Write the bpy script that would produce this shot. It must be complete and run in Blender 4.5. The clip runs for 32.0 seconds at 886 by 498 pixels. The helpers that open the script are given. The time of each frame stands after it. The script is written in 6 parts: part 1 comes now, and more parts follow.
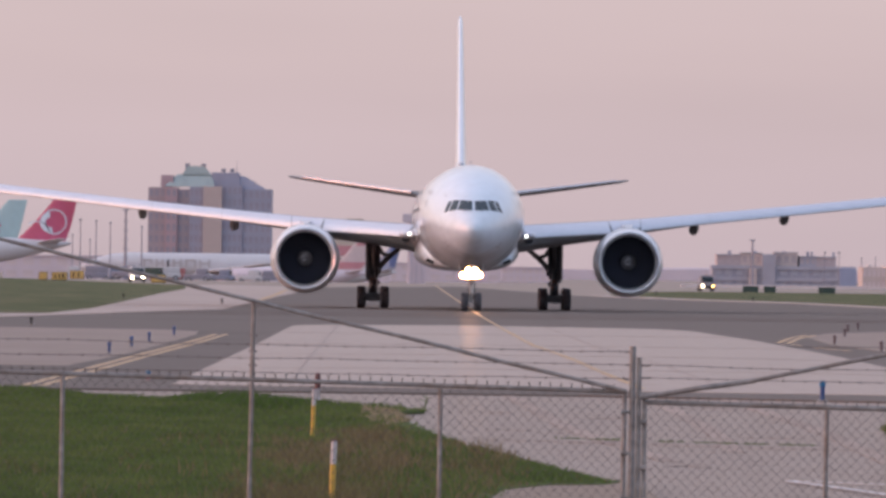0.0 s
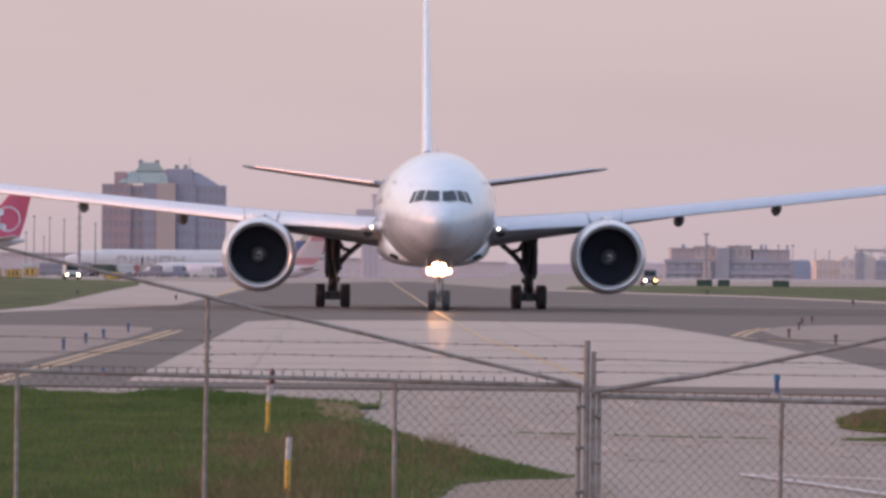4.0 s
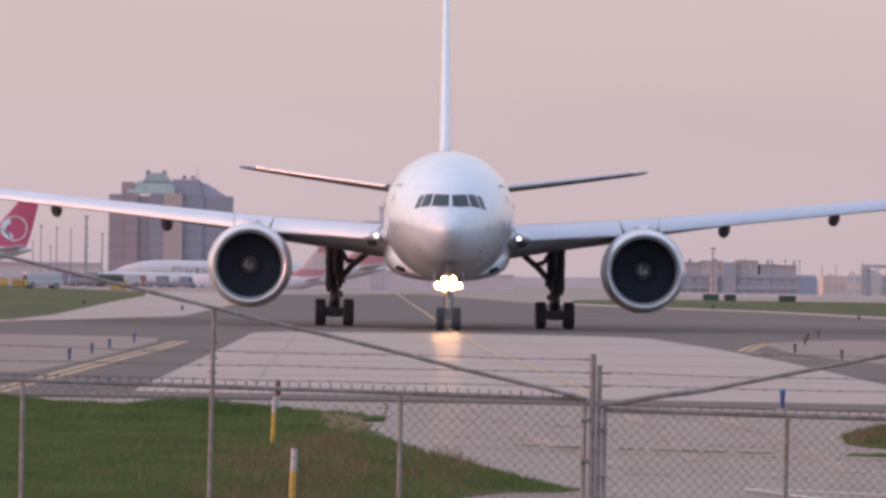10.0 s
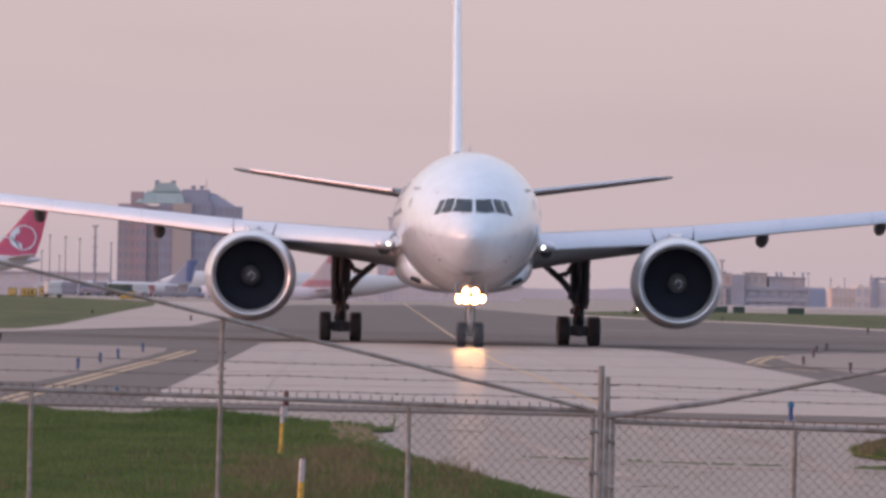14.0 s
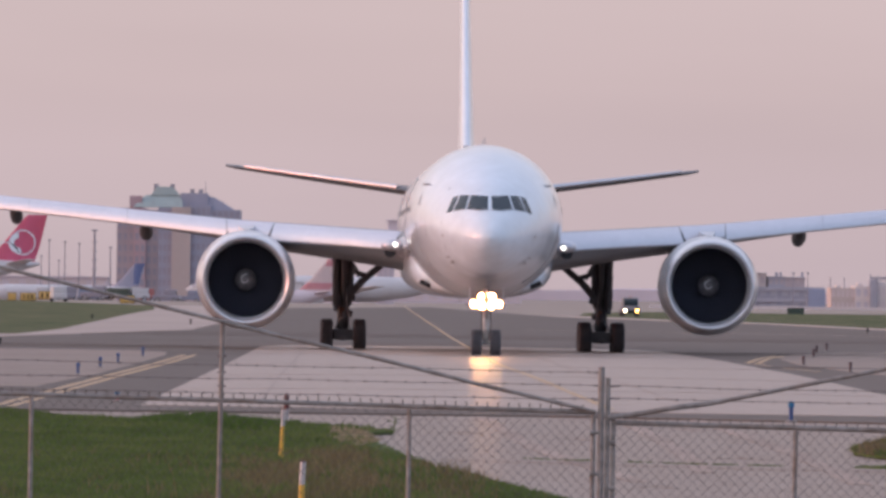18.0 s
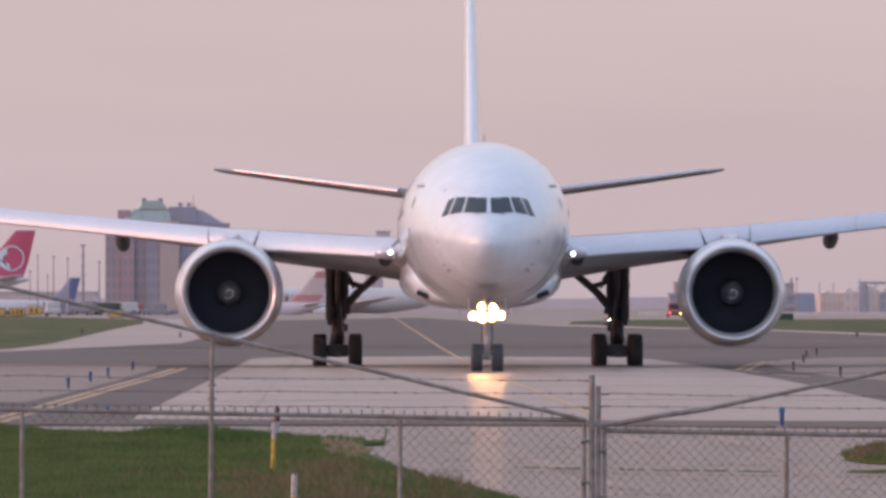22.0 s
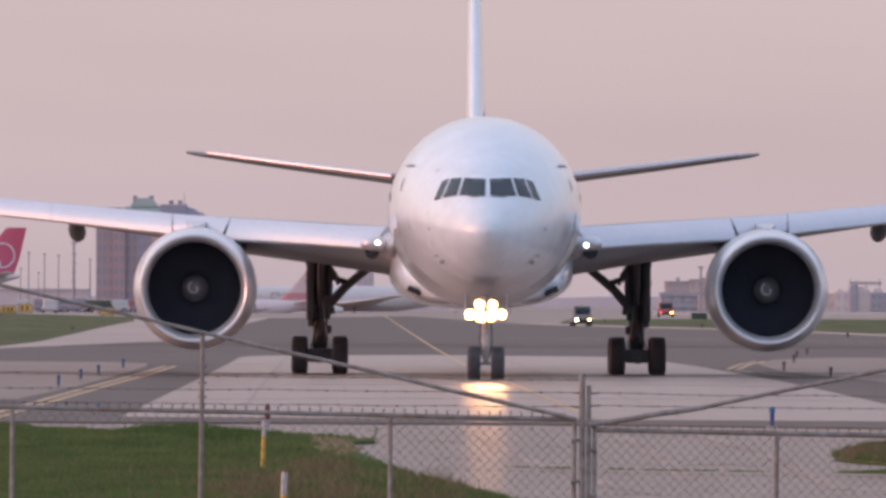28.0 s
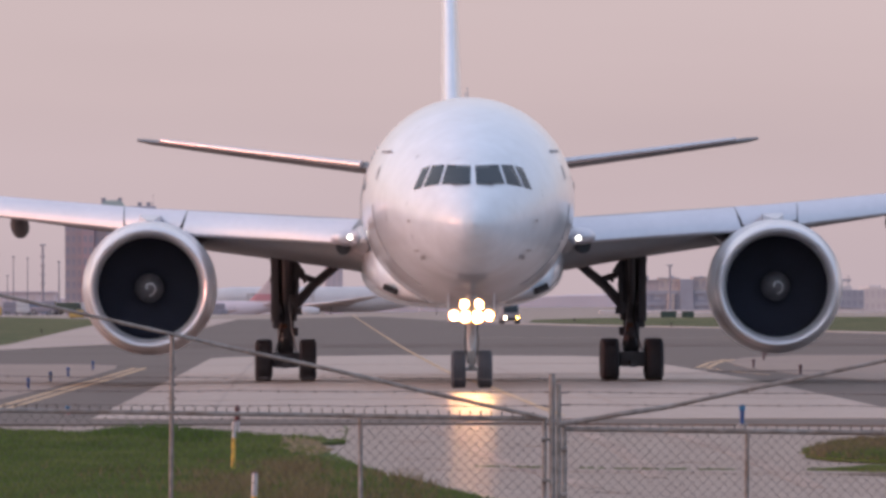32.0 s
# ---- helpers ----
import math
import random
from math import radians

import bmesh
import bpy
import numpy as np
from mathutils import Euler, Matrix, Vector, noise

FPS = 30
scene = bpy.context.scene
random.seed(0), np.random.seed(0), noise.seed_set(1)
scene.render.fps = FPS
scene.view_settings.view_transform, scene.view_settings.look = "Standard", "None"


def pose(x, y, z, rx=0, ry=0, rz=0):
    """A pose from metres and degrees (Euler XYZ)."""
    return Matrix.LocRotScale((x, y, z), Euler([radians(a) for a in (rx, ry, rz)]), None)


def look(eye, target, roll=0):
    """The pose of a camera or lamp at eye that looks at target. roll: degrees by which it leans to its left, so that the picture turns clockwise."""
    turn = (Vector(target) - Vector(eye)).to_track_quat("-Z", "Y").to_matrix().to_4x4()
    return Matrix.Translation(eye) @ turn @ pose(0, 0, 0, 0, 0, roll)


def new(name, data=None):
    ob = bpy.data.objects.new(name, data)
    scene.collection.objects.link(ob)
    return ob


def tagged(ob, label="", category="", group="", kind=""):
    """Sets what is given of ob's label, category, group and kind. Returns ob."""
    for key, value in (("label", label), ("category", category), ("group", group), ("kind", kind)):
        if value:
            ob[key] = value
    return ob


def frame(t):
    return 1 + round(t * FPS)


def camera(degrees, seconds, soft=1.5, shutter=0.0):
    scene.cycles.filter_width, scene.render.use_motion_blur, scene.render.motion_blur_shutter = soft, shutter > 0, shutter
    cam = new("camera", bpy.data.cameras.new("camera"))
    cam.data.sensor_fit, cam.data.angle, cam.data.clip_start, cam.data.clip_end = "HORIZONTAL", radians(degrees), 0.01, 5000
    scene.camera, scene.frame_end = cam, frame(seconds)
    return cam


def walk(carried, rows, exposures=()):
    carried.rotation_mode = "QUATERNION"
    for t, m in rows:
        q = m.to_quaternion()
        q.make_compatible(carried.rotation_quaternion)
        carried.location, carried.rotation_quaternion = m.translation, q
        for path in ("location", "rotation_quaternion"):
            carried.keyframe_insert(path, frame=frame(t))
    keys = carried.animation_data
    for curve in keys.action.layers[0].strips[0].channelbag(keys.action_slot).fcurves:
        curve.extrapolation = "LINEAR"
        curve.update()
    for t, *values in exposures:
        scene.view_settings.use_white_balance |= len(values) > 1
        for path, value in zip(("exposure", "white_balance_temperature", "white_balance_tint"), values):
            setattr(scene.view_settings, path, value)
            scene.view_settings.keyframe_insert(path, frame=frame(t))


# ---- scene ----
# The camera stands still on a step by the fence and only pans, tilts and leans a little.
EYE = (0.0, 0.0, 2.88)
cam = camera(5.0, 32.0, soft=3.2, shutter=0.5)
# seconds, then across and up at 1000 m ahead, then the lean in degrees
CAMERA_TURNS = [
    (0, 0.0, 1.18, 0.76),
    (0.5, 0.77, 1.75, 0.98),
    (1, 2.38, 2.06, 0.73),
    (1.5, 3.96, 2.01, 0.29),
    (2, 4.62, 2.01, 0.3),
    (2.5, 4.56, 1.55, 0.36),
    (3, 4.34, 0.97, 0.46),
    (3.5, 4.52, 0.92, 0.46),
    (5.5, 4.73, -0.04, 0.71),
    (6, 4.75, -0.05, 0.84),
    (6.5, 4.98, 0.75, 0.69),
    (7, 5.26, 1.9, 0.55),
    (7.5, 4.9, 2.28, 0.54),
    (8, 5.17, 1.9, 0.49),
    (8.5, 5.13, 1.33, 0.55),
    (9, 3.93, 1.75, 0.78),
    (9.5, 3.82, 2.05, 0.77),
    (10, 3.88, 1.97, 0.89),
    (10.5, 4.38, 2.29, 0.96),
    (11, 4.76, 2.99, 0.71),
    (11.5, 3.4, 3.17, 0.62),
    (12, 2.77, 3.12, 0.83),
    (12.5, 2.23, 3.3, 0.99),
    (13, 2.43, 3.65, 1.1),
    (13.5, 2.92, 3.06, 1.18),
    (15.5, 2.98, 3.04, 0.73),
    (16, 2.52, 4.1, 0.74),
    (16.5, 2.73, 4.86, 0.64),
    (17, 2.83, 4.39, 0.81),
    (17.5, 2.92, 3.57, 0.92),
    (18, 3.05, 3.25, 0.75),
    (18.5, 3.35, 3.37, 0.62),
    (19, 3.48, 3.08, 0.7),
    (19.5, 3.72, 3.15, 0.72),
    (20, 4.65, 3.78, 0.55),
    (20.5, 5.11, 4.21, 0.39),
    (21, 4.95, 3.86, 0.25),
    (21.5, 4.53, 3.86, 0.03),
    (22, 4.17, 4.26, 0.0),
    (22.5, 4.49, 4.13, -0.03),
    (23, 5.53, 4.28, -0.03),
    (23.5, 5.46, 4.81, -0.04),
    (24, 5.73, 4.83, -0.18),
    (24.5, 5.69, 4.44, -0.06),
    (25, 5.63, 4.2, 0.01),
    (25.5, 5.62, 3.95, 0.17),
    (27.5, 4.63, 3.74, 0.25),
    (28, 5.07, 4.13, 0.21),
    (28.5, 5.48, 3.97, 0.2),
    (29, 5.3, 3.43, 0.32),
    (29.5, 5.64, 3.07, 0.22),
    (30, 6.0, 3.58, 0.14),
    (30.5, 7.05, 4.63, -0.06),
    (31, 7.28, 5.18, -0.13),
    (31.5, 7.31, 4.9, -0.14),
    (32, 8.14, 4.13, -0.18),
]
walk(cam, [(t, look(EYE, (u, 1000.0, EYE[2] + w), roll)) for t, u, w, roll in CAMERA_TURNS],
     exposures=[(0.0, 0.05), (9.0, 0.06), (13.0, 0.03), (17.0, -0.02), (19.0, 0.0), (32.0, -0.02)])

# ---- light: hazy dusk sky, a pink low sun on the left side; the sky away from it is bluer ----
SUN_EL, SUN_AZ = 5.0, 267.0     # degrees; azimuth clockwise from +Y
world = bpy.data.worlds.new("dusk_sky")
scene.world = world
world.use_nodes = True
wn, wl = world.node_tree.nodes, world.node_tree.links
wn.clear()
w_out = wn.new("ShaderNodeOutputWorld")
w_bg = wn.new("ShaderNodeBackground")
w_sky = wn.new("ShaderNodeTexSky")
w_sky.sky_type = "NISHITA"
w_sky.sun_disc = False
w_sky.sun_elevation, w_sky.sun_rotation = radians(SUN_EL), radians(SUN_AZ)
w_sky.air_density, w_sky.dust_density = 1.0, 3.0
w_tc = wn.new("ShaderNodeTexCoord")
w_sep = wn.new("ShaderNodeSeparateXYZ")
w_ramp = wn.new("ShaderNodeValToRGB")
w_add = wn.new("ShaderNodeMixRGB")
w_add.blend_type = "ADD"
w_add.inputs[0].default_value = 0.05
els = w_ramp.color_ramp.elements
els[0].position, els[0].color = 0.0, (0.545, 0.435, 0.475, 1)
els[1].position, els[1].color = 0.02, (0.600, 0.475, 0.495, 1)
for p, c in ((0.06, (0.62, 0.51, 0.54, 1)), (0.25, (0.63, 0.61, 0.72, 1)), (1.0, (0.57, 0.67, 0.95, 1))):
    e = els.new(p)
    e.color = c
wl.new(w_tc.outputs["Generated"], w_sep.inputs[0])
wl.new(w_sep.outputs["Z"], w_ramp.inputs[0])
w_dot = wn.new("ShaderNodeVectorMath")
w_dot.operation = "DOT_PRODUCT"
w_dot.inputs[1].default_value = (math.sin(radians(SUN_AZ)), math.cos(radians(SUN_AZ)), 0)
# the half of the sky that lies away from the glow is bluer
w_far = wn.new("ShaderNodeVectorMath")
w_far.operation = "DOT_PRODUCT"
w_far.inputs[1].default_value = (-0.75, 0.66, 0)
w_map = wn.new("ShaderNodeMapRange")
w_map.inputs["From Min"].default_value, w_map.inputs["From Max"].default_value = -0.80, -0.42
w_side = wn.new("ShaderNodeMixRGB")
w_side.inputs[1].default_value = (0.44, 0.56, 0.82, 1)
wl.new(w_tc.outputs["Generated"], w_dot.inputs[0])
wl.new(w_tc.outputs["Generated"], w_far.inputs[0])
wl.new(w_far.outputs["Value"], w_map.inputs["Value"])
wl.new(w_map.outputs["Result"], w_side.inputs[0])
wl.new(w_ramp.outputs[0], w_side.inputs[2])
# faint streaks of high cloud
w_str = wn.new("ShaderNodeMapping")
w_str.inputs["Scale"].default_value = (10.0, 10.0, 70.0)
w_noise = wn.new("ShaderNodeTexNoise")
w_noise.inputs["Scale"].default_value, w_noise.inputs["Detail"].default_value = 1.0, 3
w_cl = wn.new("ShaderNodeMapRange")
w_cl.inputs["From Min"].default_value, w_cl.inputs["From Max"].default_value = 0.3, 0.7
w_cl.inputs["To Min"].default_value, w_cl.inputs["To Max"].default_value = 0.965, 1.035
w_mul = wn.new("ShaderNodeVectorMath")
w_mul.operation = "SCALE"
wl.new(w_tc.outputs["Generated"], w_str.inputs[0])
wl.new(w_str.outputs[0], w_noise.inputs["Vector"])
wl.new(w_noise.outputs["Fac"], w_cl.inputs["Value"])
wl.new(w_cl.outputs["Result"], w_mul.inputs["Scale"])
# the sky brightens and warms towards the sun
w_near = wn.new("ShaderNodeMapRange")
w_near.inputs["From Min"].default_value, w_near.inputs["From Max"].default_value = 0.05, 1.0
w_near.inputs["To Min"].default_value, w_near.inputs["To Max"].default_value = 0.0, 1.0
w_warm = wn.new("ShaderNodeMixRGB")
w_warm.blend_type = "ADD"
w_warm.inputs[2].default_value = (0.62, 0.54, 0.50, 1)
wl.new(w_dot.outputs["Value"], w_near.inputs["Value"])
wl.new(w_near.outputs["Result"], w_warm.inputs[0])
wl.new(w_side.outputs[0], w_warm.inputs[1])
w_glow = wn.new("ShaderNodeVectorMath")
w_glow.operation = "DOT_PRODUCT"
w_glow.inputs[1].default_value = (math.sin(radians(SUN_AZ)) * 0.996, math.cos(radians(SUN_AZ)) * 0.996, 0.087)
w_pow = wn.new("ShaderNodeMath")
w_pow.operation = "POWER"
w_max = wn.new("ShaderNodeMath")
w_max.operation = "MAXIMUM"
w_max.inputs[1].default_value, w_pow.inputs[1].default_value = 0.0, 14.0
w_rose = wn.new("ShaderNodeMixRGB")
w_rose.blend_type = "ADD"
w_rose.inputs[2].default_value = (1.9, 0.62, 0.55, 1)
wl.new(w_tc.outputs["Generated"], w_glow.inputs[0])
wl.new(w_glow.outputs["Value"], w_max.inputs[0])
wl.new(w_max.outputs[0], w_pow.inputs[0])
wl.new(w_pow.outputs[0], w_rose.inputs[0])
wl.new(w_warm.outputs[0], w_rose.inputs[1])
wl.new(w_rose.outputs[0], w_add.inputs[1])
wl.new(w_sky.outputs[0], w_add.inputs[2])
wl.new(w_add.outputs[0], w_mul.inputs[0])
wl.new(w_mul.outputs[0], w_bg.inputs[0])
wl.new(w_bg.outputs[0], w_out.inputs[0])
w_bg.inputs[1].default_value = 1.0

sun = new("sun", bpy.data.lights.new("sun", "SUN"))
sun.data.energy, sun.data.angle, sun.data.color = 0.50, radians(1.5), (1.0, 0.32, 0.29)
a, e_ = radians(SUN_AZ), radians(SUN_EL)
sun.matrix_world = look((math.sin(a) * math.cos(e_) * 500, math.cos(a) * math.cos(e_) * 500, math.sin(e_) * 500), (0, 0, 0))


# ---- materials ----
def mat(name, color, rough=0.6, metal=0.0, var=0.12, fine=4.0, coarse=0.4, bump=0.0, tint=None, coat=0.0, island=0.0, spec=0.5, rvar=0.1, coat_rough=0.15):
    """A surface with variation at two scales. fine, coarse: noise per metre; tint: a second colour that the coarse noise brings in."""
    m = bpy.data.materials.new(name)
    m.use_nodes = True
    n, l = m.node_tree.nodes, m.node_tree.links
    b = n["Principled BSDF"]
    b.inputs["Metallic"].default_value = metal
    b.inputs["Coat Weight"].default_value = coat
    b.inputs["Coat Roughness"].default_value = coat_rough
    b.inputs["Specular IOR Level"].default_value = spec
    tc = n.new("ShaderNodeTexCoord")
    n1, n2 = n.new("ShaderNodeTexNoise"), n.new("ShaderNodeTexNoise")
    n1.inputs["Scale"].default_value, n1.inputs["Detail"].default_value = fine, 6
    n2.inputs["Scale"].default_value, n2.inputs["Detail"].default_value = coarse, 5
    l.new(tc.outputs["Object"], n1.inputs["Vector"])
    l.new(tc.outputs["Object"], n2.inputs["Vector"])
    add = n.new("ShaderNodeMath")
    add.operation = "ADD"
    l.new(n1.outputs["Fac"], add.inputs[0])
    l.new(n2.outputs["Fac"], add.inputs[1])
    mr = n.new("ShaderNodeMapRange")
    mr.inputs["From Min"].default_value, mr.inputs["From Max"].default_value = 0.6, 1.4
    mr.inputs["To Min"].default_value, mr.inputs["To Max"].default_value = 1 - var, 1 + var
    l.new(add.outputs[0], mr.inputs["Value"])
    mixc = n.new("ShaderNodeMixRGB")
    mixc.inputs[1].default_value = (*color, 1)
    mixc.inputs[2].default_value = (*(tint or color), 1)
    ramp = n.new("ShaderNodeMapRange")
    ramp.inputs["From Min"].default_value, ramp.inputs["From Max"].default_value = 0.4, 0.66
    l.new(n2.outputs["Fac"], ramp.inputs["Value"])
    l.new(ramp.outputs["Result"], mixc.inputs[0])
    mul = n.new("ShaderNodeVectorMath")
    mul.operation = "SCALE"
    l.new(mixc.outputs[0], mul.inputs[0])
    l.new(mr.outputs["Result"], mul.inputs["Scale"])
    last = mul
    if island:
        g = n.new("ShaderNodeNewGeometry")
        ir = n.new("ShaderNodeMapRange")
        ir.inputs["To Min"].default_value, ir.inputs["To Max"].default_value = 1 - island, 1 + island
        l.new(g.outputs["Random Per Island"], ir.inputs["Value"])
        last = n.new("ShaderNodeVectorMath")
        last.operation = "SCALE"
        l.new(mul.outputs[0], last.inputs[0])
        l.new(ir.outputs["Result"], last.inputs["Scale"])
    l.new(last.outputs[0], b.inputs["Base Color"])
    rr = n.new("ShaderNodeMapRange")
    rr.inputs["To Min"].default_value = max(0.02, rough - rvar)
    rr.inputs["To Max"].default_value = min(1.0, rough + rvar)
    l.new(n1.outputs["Fac"], rr.inputs["Value"])
    l.new(rr.outputs["Result"], b.inputs["Roughness"])
    if coat and coat_rough > 0.2:
        # a worn polish that comes and goes in patches
        cw = n.new("ShaderNodeMapRange")
        cw.inputs["From Min"].default_value, cw.inputs["From Max"].default_value = 0.35, 0.65
        cw.inputs["To Max"].default_value = coat * 2
        l.new(n1.outputs["Fac"], cw.inputs["Value"])
        l.new(cw.outputs["Result"], b.inputs["Coat Weight"])
    if bump:
        bp = n.new("ShaderNodeBump")
        bp.inputs["Strength"].default_value, bp.inputs["Distance"].default_value = 0.6, bump
        l.new(n1.outputs["Fac"], bp.inputs["Height"])
        l.new(bp.outputs[0], b.inputs["Normal"])
    return m


def glow(name, color, strength):
    m = bpy.data.materials.new(name)
    m.use_nodes = True
    b = m.node_tree.nodes["Principled BSDF"]
    b.inputs["Base Color"].default_value = (*color, 1)
    b.inputs["Emission Color"].default_value = (*color, 1)
    b.inputs["Emission Strength"].default_value = strength
    return m


M_APRON = mat("worn_concrete_apron", (0.325, 0.247, 0.203), 0.75, 0, 0.34, 1.2, 0.08, 0.002, (0.262, 0.197, 0.160), spec=0.08, coat=0.17, coat_rough=0.24)
M_PAD = mat("grey_worn_pad", (0.318, 0.242, 0.202), 0.75, 0, 0.34, 0.9, 0.10, 0.002, (0.232, 0.171, 0.141), spec=0.08, coat=0.08, coat_rough=0.26)
M_SLAB = mat("light_concrete", (0.412, 0.316, 0.264), 0.70, 0, 0.16, 1.5, 0.05, 0.002, (0.372, 0.285, 0.237), spec=0.08, coat=0.22, coat_rough=0.24)
M_SHOULDER = mat("pale_concrete_shoulder", (0.40, 0.30, 0.250), 0.75, 0, 0.10, 0.8, 0.03, 0.002)
M_ASPHALT = mat("weathered_asphalt", (0.163, 0.130, 0.112), 0.85, 0, 0.28, 1.0, 0.05, 0.003, (0.140, 0.111, 0.096), spec=0.08, coat=0.06, coat_rough=0.26)
M_RUBBER_MARK = mat("rubber_blackened_asphalt", (0.135, 0.104, 0.089), 0.85, 0, 0.2, 2.0, 0.2, spec=0.1)
M_STAIN = mat("tyre_stained_concrete", (0.292, 0.213, 0.174), 0.75, 0, 0.4, 1.6, 0.1, 0.002, (0.325, 0.238, 0.195), spec=0.08, coat=0.12, coat_rough=0.24)
M_JOINT = mat("tarred_joint", (0.262, 0.195, 0.162), 0.8, 0, 0.2, 5, 0.5)
M_FILLER = mat("filled_joint", (0.385, 0.285, 0.236), 0.8, 0, 0.2, 4, 0.4, spec=0.1)
M_YELLOW = mat("worn_yellow_marking", (0.54, 0.335, 0.17), 0.75, 0, 0.4, 3.0, 0.35, 0, (0.35, 0.25, 0.165))
M_WHITE_MARK = mat("worn_white_marking", (0.62, 0.60, 0.60), 0.7, 0, 0.2, 6.0, 0.8, 0, (0.48, 0.45, 0.45))
M_TURF = mat("mown_turf", (0.080, 0.120, 0.030), 0.95, 0, 0.3, 2.5, 0.12, 0.01, (0.085, 0.095, 0.035), spec=0.1)
M_FAR_TURF = mat("far_turf", (0.070, 0.094, 0.036), 0.95, 0, 0.6, 0.9, 0.20, 0.01, (0.150, 0.118, 0.062), spec=0.1)
M_BLADE = mat("grass_blades", (0.124, 0.170, 0.048), 0.75, 0, 0.42, 0.9, 0.30, 0, (0.150, 0.166, 0.052), island=0.22, spec=0.2)
M_LUSH = mat("tall_grass_blades", (0.105, 0.155, 0.038), 0.75, 0, 0.3, 0.9, 0.13, 0, (0.085, 0.130, 0.030), island=0.25, spec=0.2)
M_WEED = mat("dry_weed_stalks", (0.27, 0.185, 0.105), 0.85, 0, 0.3, 1.2, 0.25, 0, (0.145, 0.130, 0.055), island=0.35, spec=0.1)
M_DIRT = mat("grey_brown_dirt", (0.31, 0.235, 0.185), 0.9, 0, 0.3, 2.0, 0.3, 0.01, (0.24, 0.18, 0.14), spec=0.1)
M_STRAW = mat("pale_straw", (0.42, 0.33, 0.21), 0.85, 0, 0.25, 1.5, 0.3, 0, (0.28, 0.21, 0.12), island=0.3, spec=0.1)
M_SOIL = mat("bare_soil", (0.235, 0.175, 0.105), 0.95, 0, 0.3, 3, 0.4, 0.03, (0.17, 0.135, 0.08), spec=0.0)
M_GALV = mat("galvanised_steel", (0.30, 0.275, 0.255), 0.6, 0.25, 0.5, 16.0, 3.5, 0.001, (0.17, 0.13, 0.105))
M_WIRE = mat("dull_fence_wire", (0.10, 0.088, 0.08), 0.7, 0.0, 0.25, 8.0, 1.0)
M_RUST = mat("rusty_wire", (0.17, 0.135, 0.125), 0.7, 0.2, 0.3, 12.0, 2.0)
M_WHITE = mat("white_aircraft_paint", (0.755, 0.80, 0.85), 0.30, 0, 0.10, 2.2, 0.8, 0, (0.655, 0.695, 0.735), coat=1.0, rvar=0.06)
M_BELLY = mat("grey_belly_paint", (0.58, 0.57, 0.57), 0.36, 0, 0.06, 1.5, 0.3, 0, (0.52, 0.50, 0.50), coat=0.3)
M_NACELLE = mat("nacelle_paint", (0.66, 0.66, 0.68), 0.33, 0, 0.05, 2.0, 0.4, 0, (0.54, 0.52, 0.52), coat=0.4)
M_POLISHED = mat("polished_metal", (0.80, 0.79, 0.80), 0.30, 0.6, 0.05, 3.0, 0.5, rvar=0.06)
M_SLAT = mat("brushed_slat_metal", (0.70, 0.68, 0.715), 0.34, 0.55, 0.06, 4.0, 0.6)
M_WING = mat("wing_grey_paint", (0.30, 0.295, 0.30), 0.45, 0.0, 0.08, 2.0, 0.3, 0, (0.31, 0.31, 0.32))
# inlet and fan darks are lifted: a veil of haze is in the colour
M_LINER = mat("dark_inlet_liner", (0.09, 0.09, 0.12), 0.9, 0, 0.10, 5.0, 1.0)
M_FAN = mat("dark_composite_blades", (0.070, 0.075, 0.102), 0.95, 0.0, 0.10, 5.0, 1.0, spec=0.1)
M_SPINNER = mat("grey_spinner", (0.12, 0.115, 0.12), 0.5, 0, 0.12, 6.0, 1.0)
M_SPIRAL = mat("white_spiral_paint", (0.55, 0.55, 0.55), 0.5, 0, 0.05, 4, 1)
M_TYRE = mat("tyre_rubber", (0.080, 0.079, 0.088), 0.82, 0, 0.2, 6.0, 1.0, 0.002)
M_RIM = mat("wheel_rim_metal", (0.40, 0.39, 0.40), 0.45, 0.8, 0.1, 6.0, 1.0)
M_STRUT = mat("gear_steel", (0.140, 0.138, 0.148), 0.55, 0.1, 0.18, 5.0, 1.0)
M_STRUT_WHITE = mat("nose_gear_paint", (0.55, 0.54, 0.52), 0.45, 0, 0.1, 5.0, 1.0)
M_BRAKE = mat("rusty_brake_stack", (0.22, 0.11, 0.07), 0.7, 0.3, 0.25, 8.0, 1.0)
M_GLASS = mat("dark_cockpit_glass", (0.030, 0.042, 0.050), 0.12, 0, 0.1, 3, 0.8, coat=0.0, rvar=0.03)
M_STAB = mat("stabiliser_edge_metal", (0.66, 0.62, 0.63), 0.26, 0.8, 0.08, 3, 0.5, rvar=0.03)
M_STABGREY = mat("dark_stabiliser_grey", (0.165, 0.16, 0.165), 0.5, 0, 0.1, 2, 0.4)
M_BEAMSHIELD = mat("matt_black_beam_shield", (0.004, 0.004, 0.004), 0.95, 0, 0.1, 5, 1, spec=0.0)
M_STUB = mat("dull_brown_marker", (0.11, 0.065, 0.07), 0.6, 0, 0.2, 8, 1)
M_DARK = mat("dark_vent", (0.03, 0.03, 0.032), 0.6, 0, 0.15, 6, 1)
M_SEAM = mat("grey_panel_seam", (0.33, 0.33, 0.34), 0.5, 0, 0.1, 6, 1)
M_LAMP = glow("lit_landing_lamp", (1.0, 0.46, 0.18), 7000.0)
# glass and bowl glow beyond the bulb: lamp glare is put into them
M_LAMPGLASS = glow("warm_lamp_glass", (1.0, 0.80, 0.50), 12.0)
M_BOWL = glow("glare_lit_reflector", (1.0, 0.62, 0.30), 3.0)
